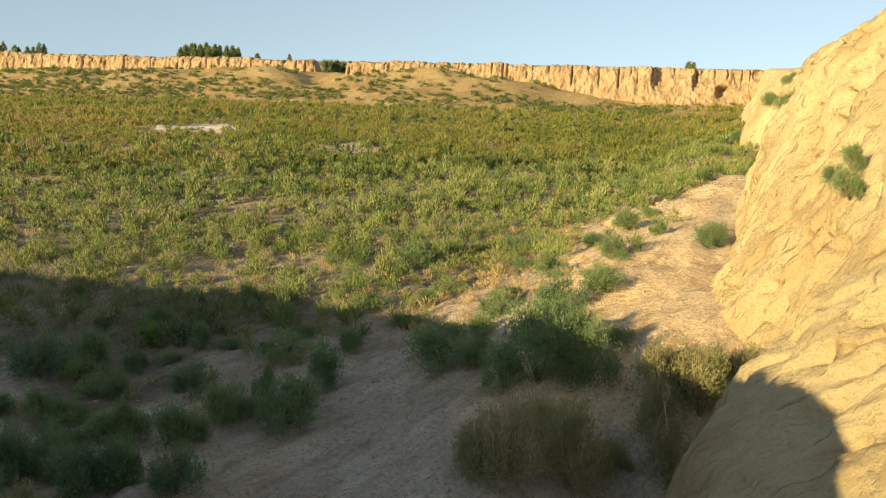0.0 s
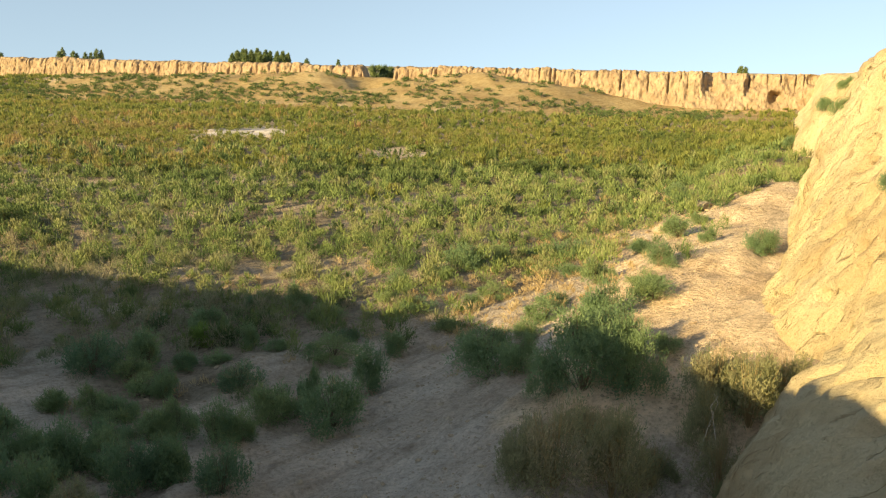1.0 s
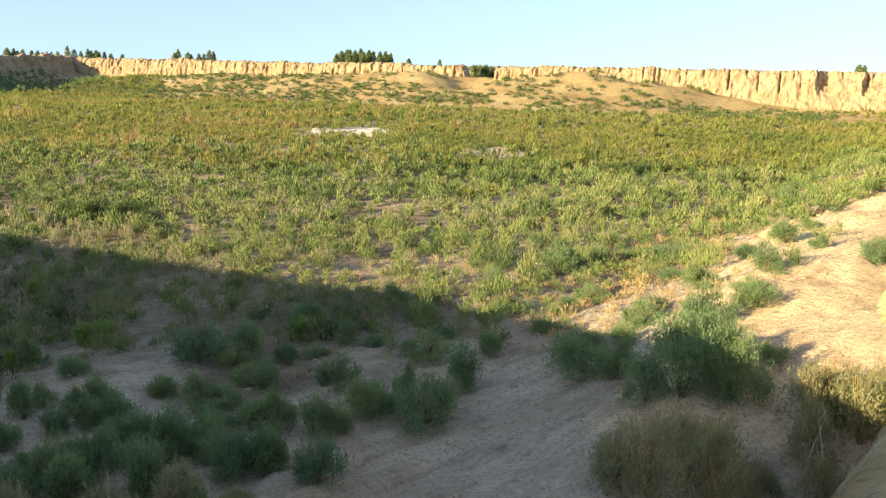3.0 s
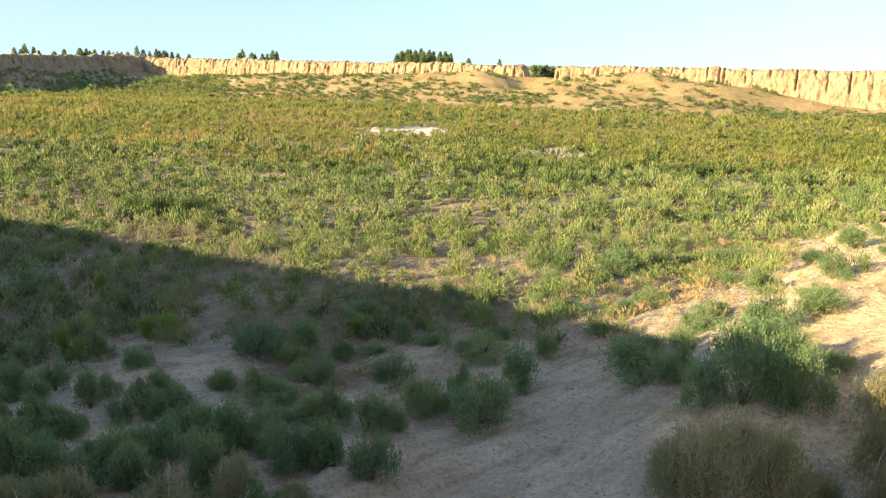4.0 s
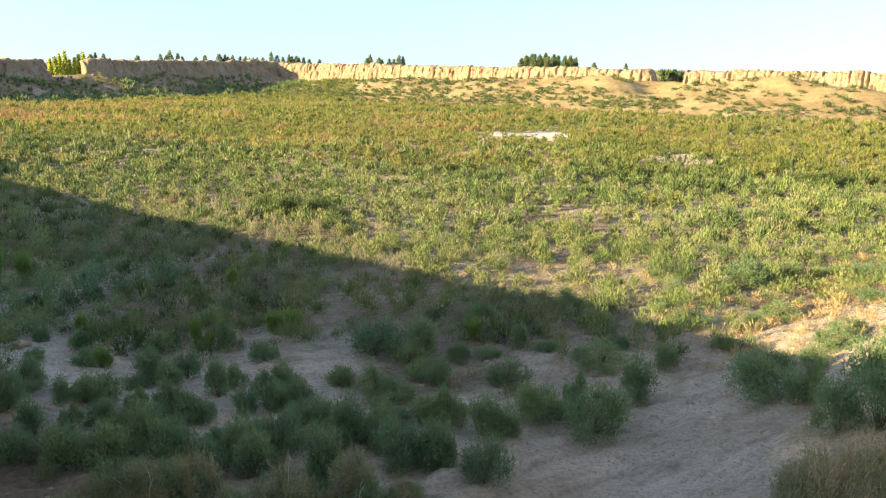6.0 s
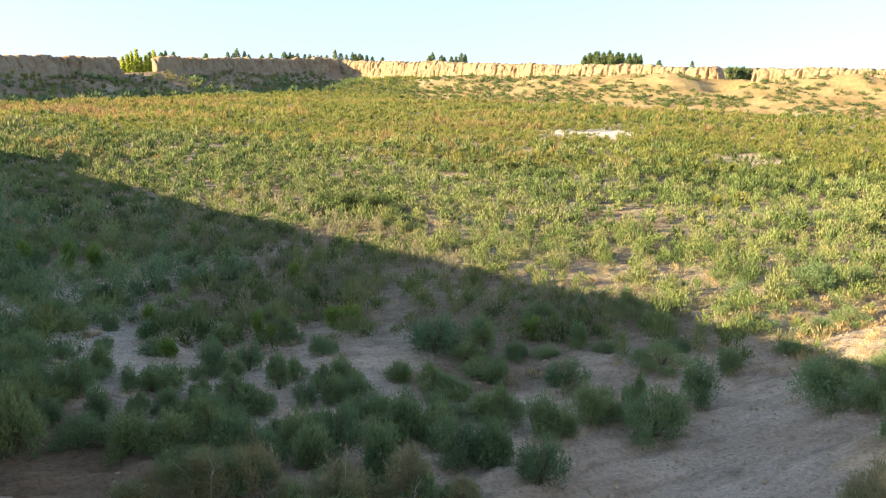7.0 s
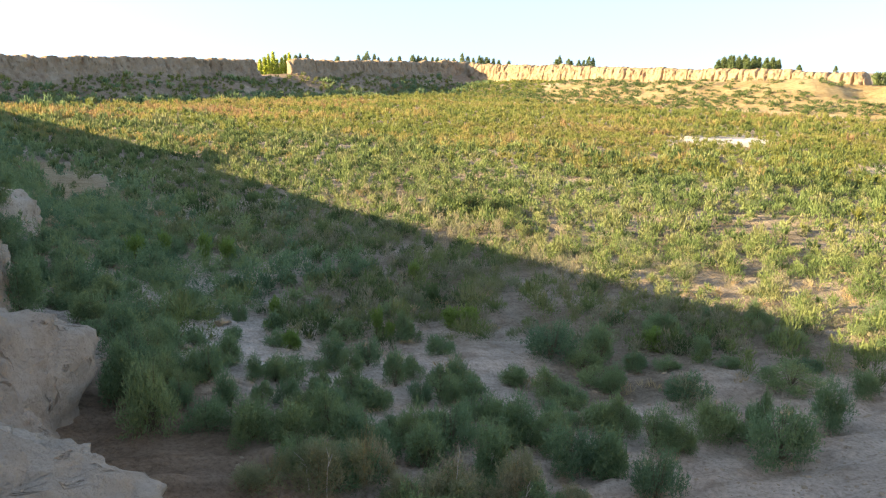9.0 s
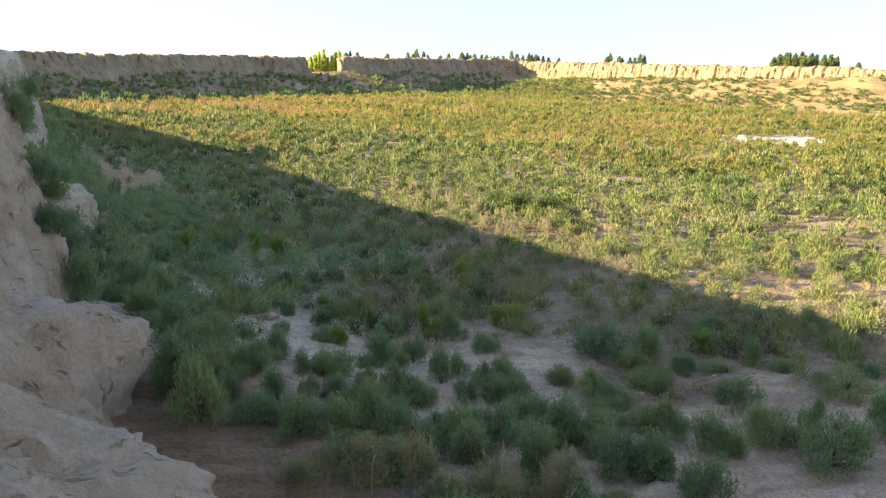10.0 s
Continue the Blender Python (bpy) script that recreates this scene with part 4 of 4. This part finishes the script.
def plant(kind, x, y, half, high, turn):
    ob = copy_thing(kind, pose(x, y, on_ground(x, y) - 0.03, 0, 0, turn))
    ob.scale = (half * 2.15, half * 2.15, high * 2.3)
    return ob


for i, (x, y, half, high) in enumerate(EDGE_SHRUBS + SLOPE_SHRUBS + BANK_SHRUBS + FOOT_SHRUBS + FLAT_SHRUBS + SUNNY_SHRUBS + LEDGE_SHRUBS):
    plant(KINDS[i % 7], x, y, half, high, 77 * i)
for i, (x, y, half, high) in enumerate(OLIVE_SHRUBS[3:]):
    plant(OLIVES[i % 3], x, y, half, high, 50 * i)
for i, (x, y, half, high) in enumerate(BIG_SHRUBS[1:]):
    plant(BUSHY, x, y, half, high * 1.25, 110 * i)
BUSHY.matrix_basis = pose(*BIG_SHRUBS[0][:2], on_ground(*BIG_SHRUBS[0][:2]) - 0.03) @ Matrix.Diagonal((1.9, 1.9, 3.0, 1))
# fresh light-green plants between the shrubs
FRESH_PLANTS = [(-13.91, 13.21, 0.18, 0.54), (-13.18, 12.38, 0.22, 0.18), (-11.26, 13.72, 0.18, 0.53), (-10.9, 13.75, 0.16, 0.32), (-10.49, 15.57, 0.33, 0.4),
                (-11.66, 11.48, 0.24, 0.33), (-20.97, 14.47, 0.35, 0.68), (-20.99, 15.51, 0.27, 0.71), (-20.23, 16.4, 0.27, 0.71), (-19.36, 16.49, 0.32, 0.69),
                (-13.49, 18.06, 0.23, 0.46), (-10, 15.6, 0.3, 0.5), (-6.2, 17.2, 0.3, 0.45)]
DUSKY = shrub(945, 0.5, 0.5, 4000, BELT, "dense dark olive shrub standing out of the green field", (0.05, 0.018), 7)
for i, (x, y, half, high) in enumerate(HUMP_SHRUBS[1:]):
    plant(DUSKY, x, y, half, high, 83 * i)
DUSKY.matrix_basis = pose(*HUMP_SHRUBS[0][:2], on_ground(*HUMP_SHRUBS[0][:2]) - 0.03) @ Matrix.Diagonal((1.9, 1.9, 2.2, 1))
SPRIG = shrub(970, 0.5, 0.5, 2600, FRESH, "fresh light-green upright plant on the shaded clay", (0.07, 0.022), 4)
for i, (x, y, half, high) in enumerate(FRESH_PLANTS[1:]):
    plant(SPRIG, x, y, half, high, 95 * i)
SPRIG.matrix_basis = pose(*FRESH_PLANTS[0][:2], on_ground(*FRESH_PLANTS[0][:2]) - 0.03) @ Matrix.Diagonal((0.4, 0.4, 1.1, 1))
# a thicket on the bank below the near wall
made = 0
while made < 200:
    s_, p_ = 7 + 36 * rng.uniform(0, 1) ** 1.3, 4.0 + abs(rng.normal(0, 3.0))
    x, y = s_ * SU[0] + p_ * SN[0], s_ * SU[1] + p_ * SN[1]
    if math.degrees(math.atan2(x, y)) < -66 or (s_ < 12 and p_ < 4.8) or track(x, y) > 0.3:
        continue
    size = rng.uniform(0.24, 0.46)
    plant(THICKET[made % 3], x, y, size, size * rng.uniform(0.9, 1.3), rng.uniform(0, 360))
    made += 1
# shrubs rooted in hollows of the cliffs: x, y, height of the root, half width, height
CLIFF_SHRUBS = [(-50.3, 24.3, 3.3, 1.0, 1.7), (-48.6, 22.8, 1.6, 1.0, 1.3), (-23.4, 11.7, 1.9, 0.55, 0.8), (-22.2, 11.4, 0.8, 0.7, 0.9), (-19.9, 10.6, 0.35, 0.8, 1.0),
                (6.06, 12.5, 4.15, 0.3, 0.5), (6.5, 13.85, 4.15, 0.28, 0.42), (6.2, 12.68, 4.55, 0.26, 0.42), (8.05, 19.9, 5.05, 0.35, 0.5),
                (-23.45, 11.5, 2.2, 0.95, 1.3), (-17.45, 8.8, 2.25, 0.6, 0.85), (-17.05, 8.9, 0.65, 0.65, 1.3), (-18.6, 8.62, 4.55, 0.5, 1.1), (-17.9, 8.8, 3.3, 0.4, 0.7), (16.8, 47.7, 1.9, 0.7, 0.8), (17.3, 44.9, 4.1, 0.6, 0.9), (18.2, 44.9, 5.2, 0.6, 0.7)]
for i, (x, y, z, half, high) in enumerate(CLIFF_SHRUBS):
    ob = copy_thing(KINDS[i % 7], pose(x, y, z, 0, 0, 61 * i))
    ob.scale = (half * 2, half * 2, high * 2)
    tagged(ob, "grey-green shrub rooted in a hollow of the clay cliff")
# the patterns take places of their own in the thicket
for i, k in enumerate(KINDS):
    x, y = -16 - 2.2 * i, 12.5 + 1.05 * i
    k.location, k.scale = (x, y, on_ground(x, y) - 0.03), (1.0, 1.0, 1.1)
for i, k in enumerate(THICKET):
    x, y = -17.5 - 2.6 * i, 10.9 + 0.9 * i
    k.location, k.scale = (x, y, on_ground(x, y) - 0.03), (0.9, 0.9, 1.0)
for k, (x, y, half, high) in zip(OLIVES, OLIVE_SHRUBS):
    k.location, k.scale = (x, y, on_ground(x, y) - 0.03), (half * 2.15, half * 2.15, high * 2.3)


# ---- trees beyond the walls ----
def tree(name, x, y, height, width, mat, seed, label, columnar=False, lean=0.0, leaves=1500):
    root = new(name)
    r = np.random.default_rng(seed)
    vs, fs = [], []

    def limb(a, b, ra, rb):
        a, b = np.array(a, float), np.array(b, float)
        b0 = len(vs)
        for p, rad in ((a, ra), (b, rb)):
            for j in range(6):
                g = 2 * math.pi * j / 6
                vs.append((p[0] + rad * math.cos(g), p[1] + rad * math.sin(g), p[2]))
        for j in range(6):
            k = (j + 1) % 6
            fs.append((b0 + j, b0 + k, b0 + 6 + k, b0 + 6 + j))
    th = height * 0.016 + 0.05
    mid = (lean * height * 0.25, 0, height * 0.5)
    limb((0, 0, -0.3), mid, th * 1.4, th)
    limb(mid, (lean * height * 0.6, 0, height * 0.93), th, th * 0.2)
    pts = []
    lumps = 26 if columnar else 22
    for i in range(lumps):
        t = r.uniform(0.12, 1.0) if columnar else r.uniform(0.32, 1.0)
        prof = (math.sin(math.pi * min(1, t * 0.93 + 0.04)) ** 0.6) if columnar else math.sin(math.pi * (t - 0.18) / 0.92) ** 0.7
        a, q = r.uniform(0, 2 * math.pi), r.uniform(0.2, 1) ** 0.5
        c = np.array([lean * height * 0.62 * t ** 1.4 + math.cos(a) * q * width * 0.42 * prof, math.sin(a) * q * width * 0.42 * prof, t * height])
        if i % 2 == 0:
            limb((lean * height * 0.3 * t, 0, height * max(0.1, t - 0.18)), tuple(c), th * 0.35, th * 0.08)
        m = leaves // lumps
        rad = width * (0.2 if columnar else 0.24) * r.uniform(0.6, 1.2)
        pp = r.normal(0, 1, (m, 3))
        pp /= np.linalg.norm(pp, axis=1)[:, None]
        pp *= (rad * r.uniform(0.4, 1.05, m))[:, None]
        pp[:, 2] *= 2.0 if columnar else 1.0
        pts.append(c + pp)
    if columnar:
        m = leaves
        tt = r.beta(1.1, 1.25, m) * 0.96 + 0.04
        wide = width * 0.46 * np.sin(np.pi * np.clip(tt * 0.9 + 0.1, 0, 1)) ** 0.7 * r.uniform(0.15, 1, m) ** 0.5
        ang = r.uniform(0, 2 * np.pi, m)
        pts = [np.stack([np.cos(ang) * wide + lean * height * 0.6 * tt ** 1.3, np.sin(ang) * wide, tt * height], -1)]
    p = np.concatenate(pts)
    n = len(p)
    d = r.normal(0, 1, (n, 3)) + np.array([lean, 0, 0.8])
    d /= np.linalg.norm(d, axis=1)[:, None]
    sd = np.cross(d, r.normal(0, 1, (n, 3)))
    sd /= np.linalg.norm(sd, axis=1)[:, None]
    ls = 0.42 if columnar else 0.45
    v = np.stack([p - sd * ls * 0.35, p + sd * ls * 0.35, p + d * ls * 1.5], 1).reshape(-1, 3)
    crown = mesh_object("crown", v, np.arange(3 * n).reshape(-1, 3), mat, False, np.full(3 * n, r.uniform(0.2, 0.8)))
    trunk = mesh_object("trunk", np.array(vs), np.array(fs), BARK)
    crown.parent = trunk.parent = root
    root.location = (x, y, 0)
    return tagged(root, label, "tree", "poplars outside the walls" if columnar else "trees outside the walls")


def heading(az, dist):
    return dist * math.sin(radians(az)), dist * math.cos(radians(az))


for i, (az, high) in enumerate([(-17.25, 8.7), (-17.0, 9.3), (-16.7, 9.6), (-16.4, 9.9), (-16.1, 9.5), (-15.8, 9.8), (-15.5, 9.3), (-15.2, 9.6), (-14.95, 9.0), (-14.4, 9.5), (-14.1, 9.3), (-13.8, 8.6)]):
    tree("poplar", *heading(az, 255 + 4 * (i % 3)), high - 0.3 + 0.3 * ((i * 7) % 3), 2.7 + 1.0 * ((i * 5) % 3) / 2, TREE_LEAF, 600 + i, "leafy dark green poplar bent by the wind beyond the wall", True, 0.14 + 0.05 * (i % 3), 2000)
for i, (az, high, wide) in enumerate([(-7.9, 5.2, 2.6), (-7.3, 5.5, 3.0), (-6.8, 5.3, 2.4)]):
    tree("broadleaf_tree", *heading(az, 172 + 3 * i), high, wide, TREE_LEAF, 620 + i, "low dark tree seen through the broken gap", leaves=1200)
for i, az in enumerate([-47.0, -46.7, -46.45, -46.15, -45.9, -45.6, -45.35, -45.1, -44.85]):
    tree("poplar", *heading(az, 196 + 5 * (i % 3)), 6.4 + 1.6 * ((i * 5) % 4) / 3, 1.25, POPLAR_LEAF, 640 + i, "slender yellow-green poplar behind the gap in the wall", True, leaves=800)
POPLARS = [(-44.4, 2.0), (-44.0, 1.7), (-42.0, 1.5), (-40.6, 2.0), (-40.0, 3.0), (-39.6, 2.2), (-37.9, 1.8), (-37.0, 2.2), (-36.6, 2.0), (-36.2, 1.8),
           (-35.7, 1.5), (-33.7, 3.0), (-33.3, 2.0), (-32.6, 2.3), (-32.1, 2.0), (-31.6, 1.5), (-27.2, 2.7), (-26.7, 1.8), (-26.0, 1.6), (-25.3, 2.6), (-25.0, 2.2),
           (-27.5, 1.6), (-12.4, 1.2), (-10.3, 0.9), (-38.4, 1.2), (-34.9, 1.3), (-30.6, 1.0), (-36.9, 1.6), (-36.4, 1.4), (-35.4, 1.6), (-35.1, 1.1), (-34.6, 1.2),
           (-34.2, 1.3), (-33.0, 1.6), (-32.4, 1.8), (-31.9, 1.4), (-31.2, 1.1), (-40.3, 1.4), (-39.3, 1.2), (-44.7, 1.6), (-26.4, 1.2), (-25.7, 1.4), (15.8, 0.9), (16.15, 0.7)]
for i, (az, above) in enumerate(POPLARS):
    k = 0.62 if az > 0 else 1.0
    tree("poplar", *heading(az, 300 * k), (6.4 + above * 1.15) * (1 if az < 0 else 0.93), (1.9 + 1.6 * ((i * 7) % 5) / 4) * k + 0.2, TREE_LEAF, 700 + i, "distant dark poplar above the wall's crest", True, 0.04 * ((i * 3) % 4), leaves=900)


# ---- stones, salt crust ----
def stone_mesh(seed, flat=0.7):
    bm = bmesh.new()
    bmesh.ops.create_icosphere(bm, subdivisions=2, radius=0.5)
    for v in bm.verts:
        k = noise.noise(v.co * 2.2 + Vector((seed * 3.1, 0, 0)))
        v.co *= 1 + 0.9 * k
        v.co.z *= flat
    me = bpy.data.meshes.new("stone")
    bm.to_mesh(me)
    bm.free()
    me.materials.append(STONE)
    return me


STONES = [stone_mesh(i) for i in range(5)]


def put_stone(i, x, y, size):
    ob = new("stone", STONES[i % 5])
    ob.location = (x, y, on_ground(x, y) + size * 0.12)
    ob.rotation_euler = (rng.uniform(-0.3, 0.3), rng.uniform(-0.3, 0.3), rng.uniform(0, 6.28))
    ob.scale = (size * rng.uniform(0.9, 1.4), size * rng.uniform(0.5, 1), size * rng.uniform(0.6, 1.1))
    return tagged(ob, "pale angular stone lying on the bare clay slope", "stone", "stones on the slope")


for i in range(30):
    t = rng.uniform(0, 1)
    put_stone(i, 3.4 + 4.4 * t + rng.normal(0, 0.4), 26.4 + 2.8 * t + rng.normal(0, 0.6), 0.09 + 0.14 * rng.exponential(1) * (0.5 + (i % 3 == 0)))
for i, (x, y, sz) in enumerate([(3.6, 29.6, 0.45), (3.0, 28.2, 0.25), (4.6, 31.0, 0.3), (-12.6, 9.6, 0.22), (-13.6, 10.4, 0.2), (-15.4, 10.9, 0.3), (-14.2, 11.9, 0.24),
                                (-20.5, 13.6, 0.3), (-22.0, 14.2, 0.25), (-28.4, 19.0, 0.4), (-31.0, 18.4, 0.35), (-11.9, 8.7, 0.2)]):
    put_stone(i, x, y, sz)


def pebbles():
    """Countless crumbs of clay and gravel on the bare ground."""
    r = np.random.default_rng(17)
    base = np.array([(1, 0.1, 0), (0.2, 0.8, 0.1), (-0.9, 0.3, 0), (-0.3, -0.8, 0.05), (0.5, 0.1, 0.5), (-0.4, 0, 0.42), (0, 0, -0.5)], float)
    tri = np.array([(0, 1, 4), (1, 5, 4), (1, 2, 5), (2, 3, 5), (3, 4, 5), (3, 0, 4), (1, 0, 6), (2, 1, 6), (3, 2, 6), (0, 3, 6)])
    n = 46000
    rad, az = np.sqrt(r.uniform(8 ** 2, 34 ** 2, n)), np.radians(r.uniform(-66, 25, n))
    x, y = rad * np.sin(az), rad * np.cos(az)
    d, p, q, w = wall_frame(x, y)
    keep = (d > 0.5) & (p > 4) & (r.uniform(0, 1, n) < (0.15 + 0.85 * smooth(9, 5, d)) * (0.4 + 0.6 * smooth(-0.2, 0.4, waves(x, y, 91, 3, 2))))
    x, y = x[keep], y[keep]
    z = ground_height(x, y)
    sz = np.minimum(0.012 + 0.015 * r.exponential(1, len(x)), 0.08)
    a = r.uniform(0, 6.28, len(x))
    vx = base[None, :, 0] * np.cos(a)[:, None] - base[None, :, 1] * np.sin(a)[:, None]
    vy = base[None, :, 0] * np.sin(a)[:, None] + base[None, :, 1] * np.cos(a)[:, None]
    v = np.stack([vx * sz[:, None] + x[:, None], vy * sz[:, None] + y[:, None], base[None, :, 2] * sz[:, None] + z[:, None]], -1).reshape(-1, 3)
    f = (np.arange(len(x))[:, None, None] * 7 + tri[None]).reshape(-1, 3)
    tagged(mesh_object("pebbles", v, f, STONE, False), "clay crumbs and gravel strewn over bare ground", "gravel", kind="stuff")


pebbles()


def salt_flat(name, cx, cy, rx, ry, mat, label, seed):
    a = np.linspace(0, 2 * np.pi, 72, endpoint=False)
    rr = 1 + 0.22 * waves(np.cos(a) * 2, np.sin(a) * 2, seed, 1.6, 3)
    k = np.linspace(0.04, 1, 14)
    x = cx + rx * k[:, None] * (rr * np.cos(a))[None]
    y = cy + ry * k[:, None] * (rr * np.sin(a))[None]
    z = ground_height(x, y) + 0.03 - 0.05 * k[:, None] ** 8
    ob = mesh_object(name, np.stack([x, y, z], -1).reshape(-1, 3), grid_faces(14, 72, True)[:, ::-1], mat)
    return tagged(ob, label, "salt crust", kind="structure")


salt_flat("salt_pan", -21.2, 74.3, 3.7, 5.6, SALT, "white salt crust lying bare among the shrubs", 5)


def dry_stalk(x, y, height, lean, seed):
    """A bleached dead stalk with a few side twigs."""
    r = np.random.default_rng(seed)
    vs, fs = [], []

    def rod(a, b, ra, rb):
        b0 = len(vs)
        for p, rad in ((a, ra), (b, rb)):
            for j in range(4):
                g = math.pi * j / 2
                vs.append((p[0] + rad * math.cos(g), p[1] + rad * math.sin(g), p[2]))
        for j in range(4):
            k = (j + 1) % 4
            fs.append((b0 + j, b0 + k, b0 + 4 + k, b0 + 4 + j))
    last = np.array([0, 0, -0.05])
    for i in range(5):
        nxt = last + np.array([lean * height / 5 * (0.5 + 0.3 * i), r.normal(0, 0.02), height / 5])
        rod(last, nxt, 0.012 - 0.002 * i, 0.010 - 0.002 * i)
        if i > 1:
            rod(nxt, nxt + np.array([r.normal(0, 0.09), r.normal(0, 0.09), 0.12]), 0.004, 0.002)
        last = nxt
    ob = mesh_object("dry_stalk", np.array(vs), np.array(fs), SALT)
    ob.location = (x, y, on_ground(x, y))
    tagged(ob, "bleached dead stalk standing among the shrubs", "dry stalk", "dry stalks")


for i, (x, y, hh, ln) in enumerate([(-6.9, 7.4, 0.75, 0.15), (-7.1, 7.3, 0.5, -0.2), (-5.7, 8.6, 0.8, 0.1), (3.2, 10.6, 1.0, -0.15), (3.0, 10.8, 0.9, 0.2), (-4.8, 8.9, 0.6, 0.1)]):
    dry_stalk(x, y, hh, ln, 40 + i)
